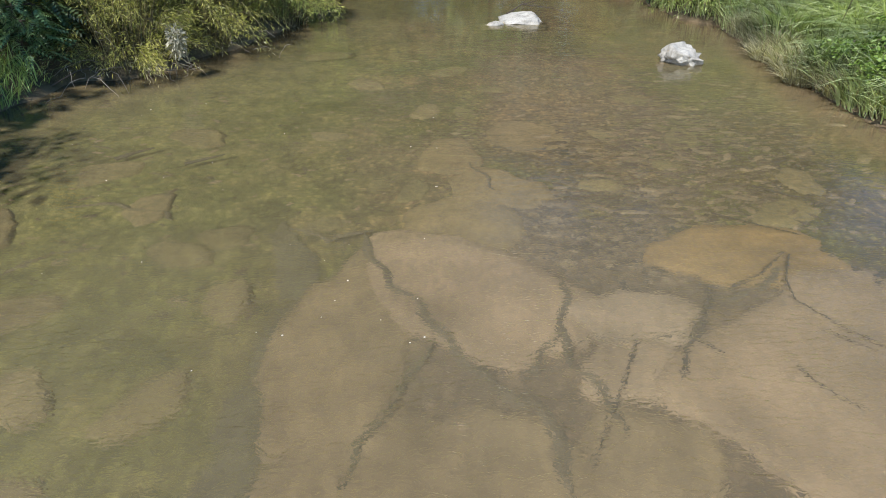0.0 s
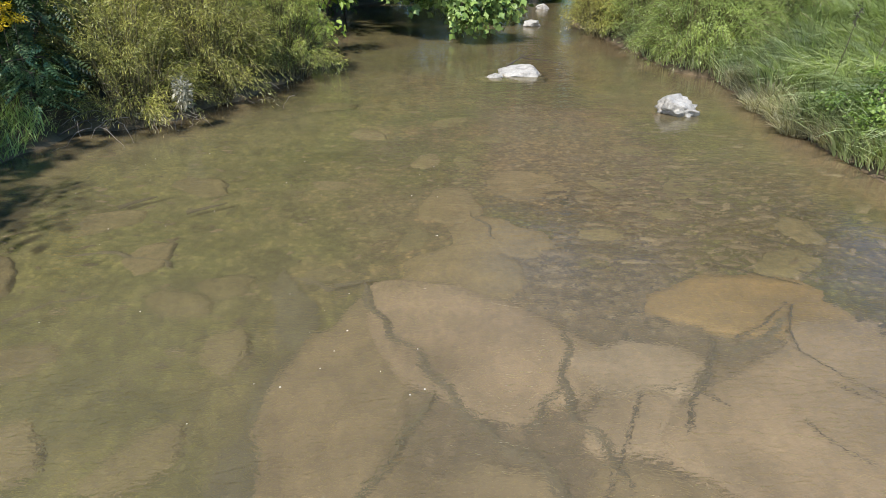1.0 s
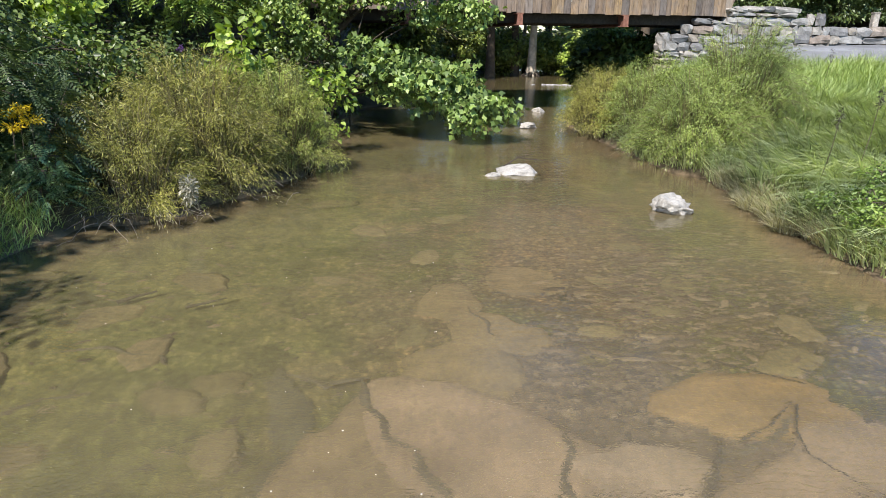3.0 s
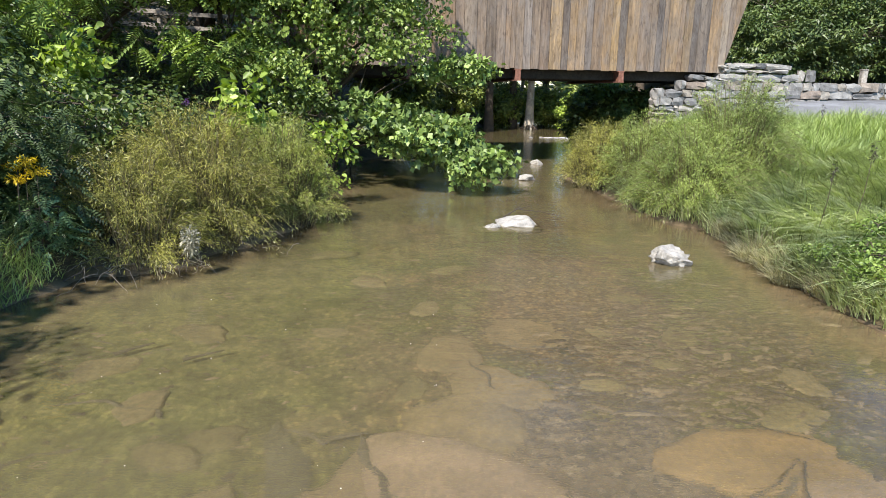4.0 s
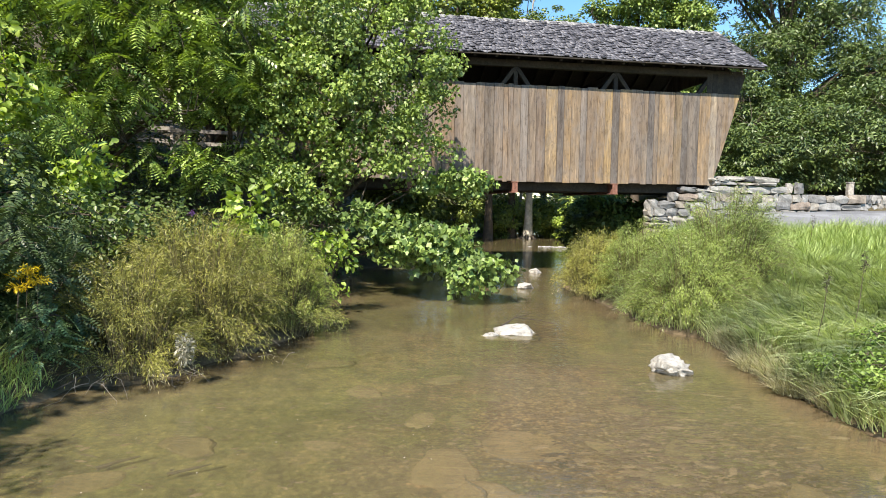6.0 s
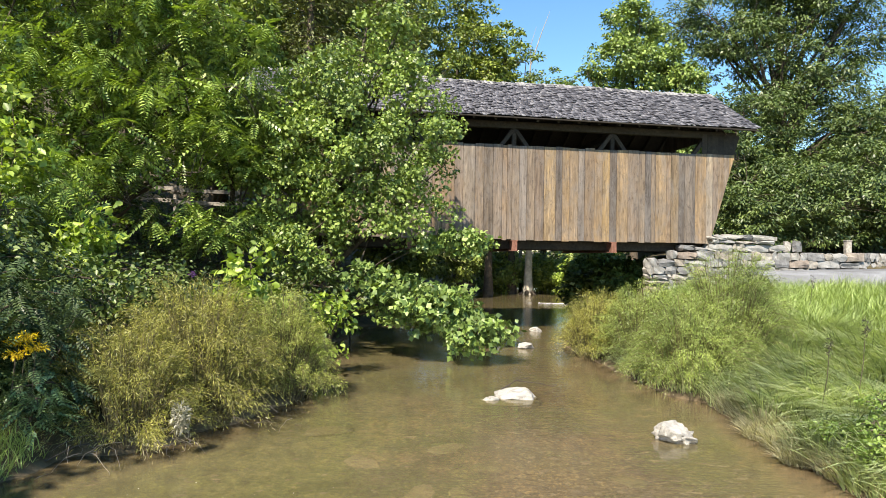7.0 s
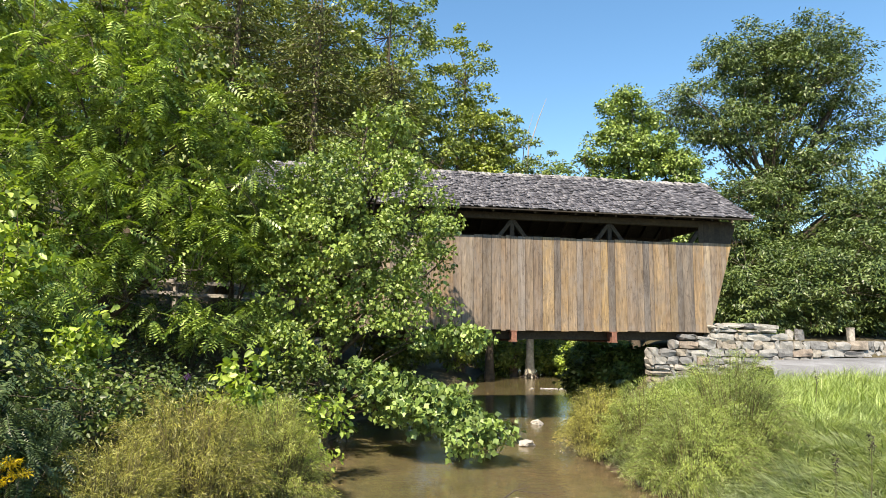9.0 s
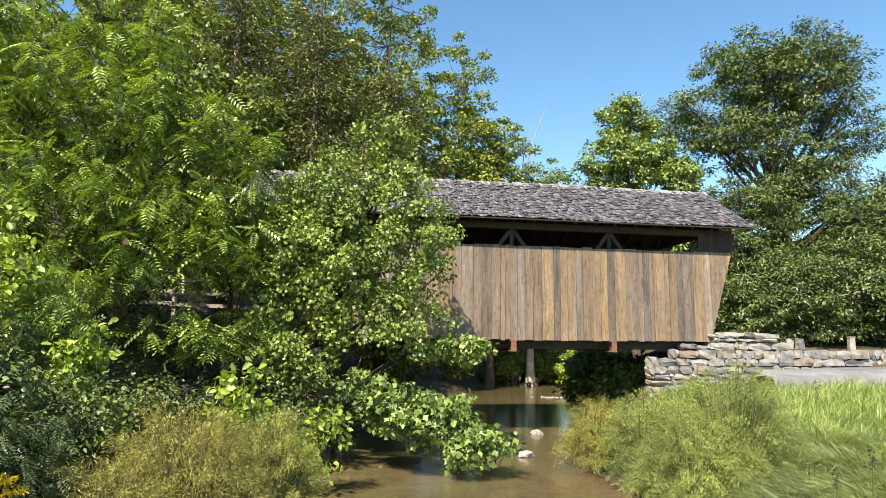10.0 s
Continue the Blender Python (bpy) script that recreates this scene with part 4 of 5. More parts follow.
def stick(name, pts, r, label, forks=()):
    if pts[0][2] < 0:
        pts = [(*dip(*q), q[2]) for q in pts]
        forks = [[(*dip(*q), q[2]) for q in fk] for fk in forks]
        r *= .7
    pts = np.array(pts, float)
    lines = [(pts, np.linspace(r, r * .4, len(pts)))]
    for fk in forks:
        fk = np.array(fk, float)
        lines.append((fk, np.linspace(r * .6, r * .25, len(fk))))
    tagged(part(name, tubes(name, lines, 6), M_TWIG), label, "stick")


stick("sunken_branch", [(2.46, 3.72, -.09), (2.30, 3.42, -.1), (2.25, 3.2, -.1), (2.38, 2.96, -.1), (2.62, 2.66, -.11)], .011, "dark sunken branch lying on bedrock", [[(2.28, 2.9, -.1), (2.4, 2.78, -.1), (2.6, 2.6, -.11)]])
stick("sunken_branch", [(1.96, 2.58, -.1), (2.02, 2.42, -.1), (2.16, 2.26, -.11)], .010, "short dark stick on bedrock")
stick("sunken_branch", [(1.17, 2.86, -.14), (1.05, 2.6, -.14), (.95, 2.4, -.14), (.72, 1.95, -.15)], .012, "thin dark stick lying on the creek bed")
stick("sunken_branch", [(1.78, 3.36, -.12), (1.62, 3.0, -.13), (1.42, 2.75, -.13), (1.36, 2.55, -.12)], .022, "dark forked root lodged between slabs", [[(1.5, 2.83, -.12), (1.62, 2.72, -.12)], [(1.38, 2.66, -.12), (1.31, 2.5, -.12)]])
stick("sunken_branch", [(1.9, 3.36, -.13), (2.2, 3.55, -.14), (2.48, 3.82, -.13)], .016, "dark root along the edge of a slab")
stick("sunken_branch", [(2.2, 4.45, -.15), (2.5, 4.25, -.15), (2.75, 4.1, -.15)], .012, "thin dark stick under water")
stick("sunken_branch", [(2.75, 4.95, -.15), (3.0, 4.75, -.15), (3.15, 4.72, -.15)], .02, "dark waterlogged branch on the bed")
# two short thick dark stubs near the left bank
stick("sunken_branch", [(-2.95, 5.42, -.12), (-2.8, 5.5, -.09), (-2.64, 5.58, -.07)], .06, "short dark tapered stub under the water")
stick("sunken_branch", [(-2.3, 5.36, -.14), (-2.1, 5.42, -.11), (-1.96, 5.5, -.1)], .045, "short dark tapered stub under the water")
stick("dead_branch", [(1.2, 11.3, .06), (1.45, 11.35, .2), (1.72, 11.4, .26)], .012, "bare grey twigs caught behind a rock", [[(1.5, 11.35, .2), (1.9, 11.3, .17), (2.2, 11.2, .12)], [(1.3, 11.3, .1), (1.6, 11.5, .3)]])
stick("dead_branch", [(-4.35, 7.1, .05), (-4.1, 7.25, .18), (-3.75, 7.4, .22)], .010, "bare twig reaching over the water")


def bare_twigs(x, y, n, reach, seed):
    """Dead grey willow twigs arching from the bank to the water."""
    rng = np.random.default_rng(seed)
    th = base("dead_branch", x, y, max(gz(x, y), 0), "bare grey twigs drooping from a willow to the water", "stick")
    for i in range(n):
        a = rng.normal(-1.0, .8)
        ln = reach * rng.uniform(.5, 1.1)
        b = np.array([x + rng.normal(0, .25), y + rng.normal(0, .15), 0])
        b[2] = max(gz(b[0], b[1]), 0) + rng.uniform(.02, .35)
        t = np.linspace(0, 1, 7)[:, None]
        d = np.array([math.cos(a), math.sin(a), 0])
        q = b + d * ln * t + np.array([0, 0, 1]) * (rng.uniform(.1, .45) * ln * t - rng.uniform(.3, .6) * ln * t * t) + rng.normal(0, .012, (7, 3)) * (t > 0)
        q[:, 2] = np.maximum(q[:, 2], .015)
        part("twig", tubes("twig", [(q, np.linspace(.005, .002, 7))], 4), M_DEADTWIG, th)


bare_twigs(-4.0, 7.4, 10, .6, 1)
bare_twigs(-3.2, 7.8, 10, .5, 2)
bare_twigs(-2.6, 8.9, 6, .45, 3)
bare_twigs(-3.6, 8.0, 8, .7, 4)


def riffle():
    rng = random.Random(2)
    r = base("riffle", 6.8, 33.8, 0, "low line of white water over stones under the bridge", "riffle")
    bm = bmesh.new()
    n = 36
    ring = []
    for i in range(n):
        x = 5.4 + 2.7 * i / (n - 1)
        w = .04 + .12 * abs(math.sin(i * 1.7)) * math.sin(math.pi * (i + 1) / (n + 1))
        y = 33.8 - .08 * (x - 6.8) + .12 * math.sin(i * .9)
        ring.append([bm.verts.new((x, y - w, .004)), bm.verts.new((x, y, .02 + .02 * rng.random())), bm.verts.new((x, y + w, .004))])
    for a, b in zip(ring, ring[1:]):
        if rng.random() < .3:
            continue
        for k in (0, 1):
            bm.faces.new((a[k], b[k], b[k + 1], a[k + 1]))
    part("white_water", bm, M_FOAM, r)
    for i in range(7):
        ob = part("stone", rock_mesh(.2, .15, .1, 60 + i, 2), M_WALL, r)
        ob.matrix_basis = pose(5.0 + i * .55, 33.95 + rng.uniform(-.1, .1), -.06, 0, 0, i * 40)


riffle()


def foam_flecks():
    """Tiny bits of foam drifting on the still water."""
    rng = np.random.default_rng(12)
    n = 60
    x, y = rng.uniform(-3.4, .2, n), rng.uniform(2.4, 6.8, n)
    k = 6
    a = np.linspace(0, 2 * np.pi, k, endpoint=False)
    r = rng.uniform(.002, .007, n)
    V = np.stack([x[:, None] + r[:, None] * np.cos(a) * rng.uniform(.7, 1.3, (n, k)), y[:, None] + r[:, None] * np.sin(a) * rng.uniform(.7, 1.3, (n, k)), np.full((n, k), .005)], -1).reshape(-1, 3)
    me = np_mesh("foam_fleck", V, [(np.arange(n) * k)[:, None] + np.arange(k)[None]])
    tagged(part("foam_fleck", me, M_FOAM), "tiny white foam flecks drifting on the water", "foam", kind="stuff")


foam_flecks()

# ---------- trees ----------
def trunk_line(x, y, z0, h, lean_x, lean_y, r, rng, n=9):
    t = np.linspace(0, 1, n)
    pts = np.stack([x + lean_x * t + .04 * h * t * rng.normal(0, .25, n).cumsum() / 3, y + lean_y * t, z0 - .25 + (h + .25) * t], 1)
    rad = r * (1.0 - .82 * t) * (1 + .35 * np.exp(-t * 18))
    return pts, rad


def tree(x, y, h, r, lobes, clumps, per, size, shape, leaf, bark=None, label="", lean_x=0.0, lean_y=0.0, seed=1, puff=0.8, flat=0.55, up=0.8, crown_low=0.25, name="tree", jitter=0.75, category="tree", whorl=False, gap=()):
    """lobes: ellipsoids (cx, cy, cz, rx, ry, rz) of the crown, filled with clumps of leaves on branches."""
    rng = np.random.default_rng(seed)
    z0 = gz(x, y)
    th = base(name, x, y, z0, label, category)
    pts, rad = trunk_line(x, y, z0, h, lean_x, lean_y, r, rng)
    part("trunk", tubes("trunk", [(pts, rad)], 10), bark or M_BARK, th)
    L = np.array(lobes, float)
    vol = L[:, 3] * L[:, 4] * L[:, 5]
    pick = rng.choice(len(L), clumps, p=vol / vol.sum())
    d = ball(rng, clumps)
    rr = rng.random(clumps) ** .42
    C = L[pick, :3] + d * rr[:, None] * L[pick, 3:]
    C[:, 2] = np.maximum(C[:, 2], ground_z(C[:, 0], C[:, 1]) + .3)
    for g0, g1, gr in gap:
        # an opening through the crown, along a line
        g0, g1 = np.array(g0), np.array(g1)
        t = np.clip(((C - g0) @ (g1 - g0)) / ((g1 - g0) @ (g1 - g0)), 0, 1)
        keep = np.linalg.norm(C - g0 - t[:, None] * (g1 - g0), axis=1) > gr
        C, pick = C[keep], pick[keep]
        clumps = len(C)
    # limbs from the trunk into the lobes, then twigs from the limbs to the clumps
    lines, way = [], [pts[3:]]
    tt = np.linspace(0, 1, len(pts))
    for lobe in L:
        for j in range(3 if h > 4 else 2):
            tip = lobe[:3] + ball(rng, 1)[0] * lobe[3:] * .6
            f = np.clip((tip[2] - z0) / h * rng.uniform(.3, .75), crown_low * .6, .92)
            a = np.array([np.interp(f, tt, pts[:, k]) for k in range(3)])
            ra = np.interp(f, tt, rad) * .6
            dist = np.linalg.norm(tip - a)
            m = a + (tip - a) * .5 + np.array([0, 0, .14 * dist]) + rng.normal(0, .07, 3) * dist
            s = np.linspace(0, 1, 8)[:, None]
            q = (1 - s) ** 2 * a + 2 * s * (1 - s) * m + s ** 2 * tip
            lines.append((q, np.linspace(ra, ra * .25, 8)))
            way.append(q[2:])
    way = np.concatenate(way)
    for c in C:
        a = way[np.argmin(((way - c) ** 2).sum(1) + .35 * np.maximum(0, way[:, 2] - c[2]) ** 2)]
        dist = np.linalg.norm(c - a)
        m = a + (c - a) * .5 + np.array([0, 0, .1 * dist]) + rng.normal(0, .1, 3) * dist
        s = np.linspace(0, 1, 4)[:, None]
        lines.append(((1 - s) ** 2 * a + 2 * s * (1 - s) * m + s ** 2 * c, np.linspace(.008 + .006 * dist, .005, 4)))
    part("branching", tubes("branching", lines, 3), bark or M_BARK, th)
    pr = puff * rng.uniform(.6, 1.25, clumps)
    n = rng.poisson(per, clumps) + 3
    idx = np.repeat(np.arange(clumps), n)
    e = ball(rng, len(idx)) * (rng.random(len(idx)) ** .45)[:, None]
    e[:, 2] *= flat
    P = C[idx] + e * pr[idx][:, None]
    out = unit(C[idx] - L[pick][idx][:, :3])
    N = np.array([0, 0, up]) + .7 * e + .35 * out + rng.normal(0, jitter, (len(idx), 3))
    D = e * np.array([1, 1, .4]) + .35 * out + rng.normal(0, .35, (len(idx), 3)) + np.array([0, 0, -.25])
    if whorl:
        # leaves radiate from the shoot tips and arch over
        az = rng.uniform(0, 2 * np.pi, len(idx))
        rad = np.stack([np.cos(az), np.sin(az), rng.normal(-.02, .28, len(idx))], 1)
        P = C[idx] + rad * .06 + np.array([0, 0, 1]) * rng.normal(0, .16, len(idx))[:, None]
        D = rad + .25 * out * np.array([1, 1, .3])
        N = np.array([0, 0, .8]) + .5 * rad + rng.normal(0, .3, (len(idx), 3))
    P[:, 2] = np.maximum(P[:, 2], ground_z(P[:, 0], P[:, 1]) + .12)
    S = size * rng.uniform(.65, 1.25, len(idx))
    part("crown", scatter("crown", P, N, D, S, shape), leaf, th)
    return th


def shrub(x, y, rx, ry, h, stems, per, size, leaf, seed, label, shape=None, droop=.32, fill=.12, name="shrub", category="shrub", spread=.45):
    """Arching stems from a stool, each lined with leaves."""
    rng = np.random.default_rng(seed)
    z0 = max(gz(x, y), 0.0)
    th = base(name, x, y, z0, label, category)
    lines, P, N, D, Q = [], [], [], [], []
    for i in range(stems):
        a = rng.uniform(0, 2 * np.pi)
        q = rng.random() ** .45
        ca, sa = math.cos(a), math.sin(a)
        bx, by = x + spread * rx * q * ca, y + spread * ry * q * sa
        b = np.array([bx, by, max(gz(bx, by), 0) - .03])
        hh = h * (1 - .93 * q ** 3.0) * rng.uniform(.72, 1.08) + .04
        tip = np.array([x + rx * q * ca * rng.uniform(.85, 1.15), y + ry * q * sa * rng.uniform(.85, 1.15), 0.0])
        foot = max(gz(tip[0], tip[1]), 0.0)
        tip[2] = z0 + (foot - z0) * min(1.0, q ** 2 * 1.2) + hh
        m = b + (tip - b) * np.array([.45, .45, .9]) + np.array([0, 0, droop * h * q])
        s = np.linspace(0, 1, 6)[:, None]
        c = (1 - s) ** 2 * b + 2 * s * (1 - s) * m + s ** 2 * tip
        lines.append((c, np.linspace(.009, .003, 6)))
        k = rng.poisson(per * 1.15)
        t = fill + (1 - fill) * rng.random(k) ** .8
        p = (1 - t[:, None]) ** 2 * b + 2 * t[:, None] * (1 - t[:, None]) * m + t[:, None] ** 2 * tip
        tan = unit(2 * (1 - t[:, None]) * (m - b) + 2 * t[:, None] * (tip - m))
        side = rng.normal(0, 1, (k, 3))
        P.append(p + side * .035)
        D.append(tan * 1.0 + unit(side) * .8 + np.array([0, 0, -.1]))
        Q.append(np.full(k, q))
        N.append(np.array([ca * .3, sa * .3, .7]) + rng.normal(0, .75, (k, 3)))
    P, N, D, Q = np.concatenate(P), np.concatenate(N), np.concatenate(D), np.concatenate(Q)
    P[:, 2] = np.maximum(P[:, 2], .02)
    part("stem_clump", tubes("stem_clump", lines, 3), M_STEM, th)
    S = size * rng.uniform(.6, 1.3, len(P))
    low = (P[:, 2] - np.maximum(ground_z(P[:, 0], P[:, 1]), 0) < .3 * rng.random(len(P)) ** .7) & (Q > .6) & (rng.random(len(P)) < .75)
    for nm, sel, mat in (("foliage", ~low, leaf), ("withered_foliage", low, M_DRYLEAF)):
        part(nm, scatter(nm, P[sel], N[sel], D[sel], S[sel], shape or leaf_narrow(.062)), mat, th)
    return th


FROND, LOBED, OVAL, SPRAY, FARLEAF = leaf_frond(), leaf_lobed(), leaf_oval(), leaf_spray(), leaf_narrow(.29)
LEAFLET = leaf_narrow(.19)

# trees of the left bank
tree(-8.0, .4, 5.4, .12, [(-6.1, 1.5, 4.7, 1.0, .8, .5), (-7.5, .6, 5.3, 1.2, 1.1, .8), (-6.6, -.2, 4.6, .9, .8, .5), (-5.5, 2.0, 4.5, .9, .7, .35), (-5.2, 2.6, 4.3, .6, .5, .2)], 80, 11, .17, FARLEAF, M_OAK, label="leafy boughs shading the muddy creek edge", seed=18, puff=.42, flat=.5)
tree(-9.4, 1.6, 8.6, .2, [(-8.9, 1.4, 7.2, 2.6, 2.6, 1.9), (-8.4, 4.0, 6.6, 1.8, 1.8, 1.2), (-10.6, 4.8, 7.6, 2.4, 2.4, 2.0)], 200, 60, .22, FARLEAF, M_OAK, label="leafy tree shading the near creek bank", seed=19, puff=.6, flat=.5)
SUNWARD = np.array(SUN_TO) * 11
OPENINGS = [((fx, fy, fz), tuple(np.array((fx, fy, fz)) + SUNWARD), .62) for fx, fy, fz in ((-8.2, 19.1, 4.3), (-6.6, 19.3, 4.15))]
OPENINGS += [((-8.3, 19.0, 4.2), (-5.3, 12.2, 3.85), .66), ((-6.6, 19.2, 4.1), (-4.4, 13.0, 3.75), .56)]
tree(-8.2, 15.5, 11.0, .15, [(-8.0, 15.2, 10.6, 1.5, 1.5, 1.7), (-8.6, 15.0, 8.4, 2.9, 2.2, 1.7), (-6.2, 15.2, 7.6, 2.0, 1.8, 1.5), (-8.4, 14.6, 5.9, 3.2, 2.2, 1.6), (-5.4, 15.0, 5.7, 1.7, 1.6, 1.4), (-6.9, 14.4, 4.1, 2.4, 1.6, 1.0)], 370, 8, .54, FROND, M_SUMAC, label="tall tree of heaven with long pinnate green leaves", seed=21, whorl=True, gap=OPENINGS)
tree(-12.0, 15.4, 11.6, .18, [(-11.2, 15.2, 10.2, 2.0, 2.2, 2.2), (-12.0, 14.8, 7.0, 2.4, 2.4, 2.2), (-10.6, 14.2, 4.6, 1.6, 1.5, 1.3)], 190, 8, .56, FROND, M_SUMAC, label="tall tree of heaven with long pinnate green leaves", seed=22, whorl=True, gap=OPENINGS)
tree(-5.4, 16.6, 6.3, .09, [(-4.9, 16.0, 6.2, 1.2, 1.2, 1.0), (-5.3, 16.0, 4.7, 1.5, 1.4, 1.3), (-4.9, 15.2, 3.2, 1.4, 1.2, .8)], 100, 8, .5, FROND, M_SUMAC, label="young tree of heaven with pinnate green leaves", seed=23, whorl=True, gap=OPENINGS)
# sycamore before the bridge
tree(-3.3, 16.6, 8.4, .14, [(-1.35, 16.0, 8.2, .65, .8, 1.1), (-2.3, 15.9, 6.7, 1.3, 1.3, 1.0), (-.7, 15.9, 6.4, .95, 1.0, 1.0), (-2.4, 15.8, 5.0, 1.9, 1.5, 1.4), (-.4, 15.6, 5.0, 1.1, 1.0, 1.5), (-3.9, 16.0, 4.6, 1.2, 1.2, 2.2), (-1.2, 15.4, 3.4, 1.6, 1.1, .7), (-3.2, 15.4, 2.6, 1.0, .9, .8), (-3.3, 16.0, 7.0, .9, .9, .6), (-.9, 15.9, 7.3, .7, .7, .6)], 480, 72, .105, LOBED, M_SYCAMORE, label="young sycamore with broad light green leaves leaning over the creek", lean_x=1.3, seed=31, gap=OPENINGS, puff=.36, flat=.75, up=.55, jitter=1.0)
tree(-2.9, 16.2, 2.6, .09, [(-.3, 14.7, 1.3, 1.2, .8, .65), (.8, 14.4, .85, .95, .7, .6), (-1.5, 15.2, 1.7, .9, .8, .6), (.35, 15.5, 2.75, 1.1, .7, .32)], 135, 34, .155, LOBED, M_MAPLE, label="low sycamore boughs hanging over the water", lean_x=1.2, lean_y=-.8, seed=32, puff=.38, flat=.6, up=.5, crown_low=.5, jitter=.85)
# understorey behind the willow
for k, (bx, by, bh, br, mat, sz, shp, lab) in enumerate([
        (-6.35, 11.3, 2.1, .55, M_BRIGHT, .17, OVAL, "leafy sapling with large light green leaves"),
        (-3.45, 11.7, 2.2, .6, M_BRIGHT, .17, OVAL, "leafy sapling with large light green leaves"),
        (-8.5, 12.0, 4.3, .75, M_BRIGHT, .17, OVAL, "leafy sapling with large light green leaves"),
        (-7.9, 11.4, 3.6, .7, M_BRIGHT, .17, OVAL, "leafy sapling with large light green leaves"),
        (-7.2, 12.2, 2.7, 1.1, M_SUMAC, .5, FROND, "young sumac with drooping pinnate leaves"),
        (-2.2, 12.6, 1.6, .5, M_BRIGHT, .13, OVAL, "leafy sapling with large light green leaves"),
        # the bank shrubs below get their shade through darker leaf colours
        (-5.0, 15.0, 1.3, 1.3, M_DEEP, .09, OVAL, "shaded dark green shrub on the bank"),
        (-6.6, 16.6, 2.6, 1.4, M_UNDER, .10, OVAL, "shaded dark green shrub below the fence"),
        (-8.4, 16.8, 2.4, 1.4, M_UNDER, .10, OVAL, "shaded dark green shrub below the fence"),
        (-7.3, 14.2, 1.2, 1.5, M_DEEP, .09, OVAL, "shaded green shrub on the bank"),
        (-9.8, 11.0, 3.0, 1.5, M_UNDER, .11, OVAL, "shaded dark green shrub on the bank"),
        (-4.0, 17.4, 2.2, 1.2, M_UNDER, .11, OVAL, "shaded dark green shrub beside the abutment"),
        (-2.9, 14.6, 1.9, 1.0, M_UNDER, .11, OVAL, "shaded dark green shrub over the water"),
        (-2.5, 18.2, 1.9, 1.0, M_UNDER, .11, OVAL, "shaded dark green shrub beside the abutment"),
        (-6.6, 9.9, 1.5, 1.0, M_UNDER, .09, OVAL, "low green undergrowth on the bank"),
        (-5.3, 9.7, 1.4, .9, M_UNDER, .09, OVAL, "low green undergrowth on the bank, coloured dark for shade"),
        (-6.3, 8.7, 1.6, 1.0, M_UNDER, .09, OVAL, "low green undergrowth on the bank, coloured dark for shade"),
        (-6.2, 7.3, 1.3, .9, M_UNDER, .09, OVAL, "low green undergrowth on the bank, coloured dark for shade"),
        (-5.0, 10.9, 1.5, .9, M_UNDER, .09, OVAL, "low green undergrowth on the bank, coloured dark for shade")]):
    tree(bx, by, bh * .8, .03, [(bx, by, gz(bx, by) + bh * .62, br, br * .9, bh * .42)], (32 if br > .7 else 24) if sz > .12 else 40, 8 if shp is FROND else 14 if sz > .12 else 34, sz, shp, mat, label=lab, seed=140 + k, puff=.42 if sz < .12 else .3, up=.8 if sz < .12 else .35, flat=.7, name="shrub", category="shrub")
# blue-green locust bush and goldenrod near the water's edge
tree(-5.6, 8.0, 1.7, .03, [(-5.3, 7.9, 1.35, .9, .9, .8), (-4.75, 7.4, .75, .55, .5, .35)], 120, 11, .27, FROND, M_DEEP, label="blue-green locust bush with fine pinnate leaves, coloured dark for shade", seed=51, whorl=True, name="shrub", category="shrub")
tree(-7.0, 9.6, 2.8, .04, [(-6.9, 9.4, 2.1, 1.3, 1.2, 1.2)], 110, 11, .30, FROND, M_DEEP, label="blue-green locust bush with fine pinnate leaves, coloured dark for shade", seed=52, whorl=True, name="shrub", category="shrub")
tree(-4.65, 7.25, .7, .012, [(-4.42, 7.1, .72, .36, .22, .12)], 9, 7, .23, FROND, M_SPRIG, label="locust sprig with fine pinnate leaves, coloured light for sun", seed=53, whorl=True, name="shrub", category="shrub")
# willows
shrub(-3.4, 9.15, 1.32, 1.3, 1.75, 370, 100, .060, M_WILLOW, 61, "olive-yellow willow bush hanging over the creek")
shrub(-2.6, 10.7, 1.05, 1.05, 1.5, 285, 104, .058, M_WILLOW_B, 62, "yellow-green willow bush at the water's edge")
shrub(-3.85, 7.95, 1.15, .85, 1.15, 260, 88, .058, M_WILLOW, 63, "low willow bush with dry lower twigs")
shrub(4.8, 11.85, 1.25, 1.75, 1.4, 440, 100, .061, M_WILLOW_R, 64, "dense green willow thicket on the grassy bank")
shrub(5.75, 12.4, 1.3, 1.7, 2.0, 370, 96, .062, M_WILLOW_R, 65, "dense green willow thicket on the grassy bank")
shrub(3.95, 15.6, 1.0, 1.9, 1.45, 290, 84, .068, M_WILLOW, 66, "olive willow bush at the bend of the creek")
shrub(4.5, 13.9, 1.1, 1.3, 1.6, 270, 84, .068, M_WILLOW_R, 67, "dense green willow thicket on the grassy bank")
for wx, wy, wh, ws in ((4.95, 6.9, .5, 68), (4.85, 6.1, .45, 69), (5.5, 7.6, .6, 70), (4.7, 6.5, .42, 168), (5.2, 6.4, .55, 169), (4.75, 7.35, .4, 170), (5.3, 7.0, .5, 171)):
    tree(wx, wy, wh * .7, .006, [(wx, wy, gz(wx, wy) + wh * .7, .26, .3, wh * .3)], 36, 13, .046, OVAL, M_WEED, label="bright green broad-leaved weed in the grass", seed=ws, puff=.12, name="weed", category="weed")
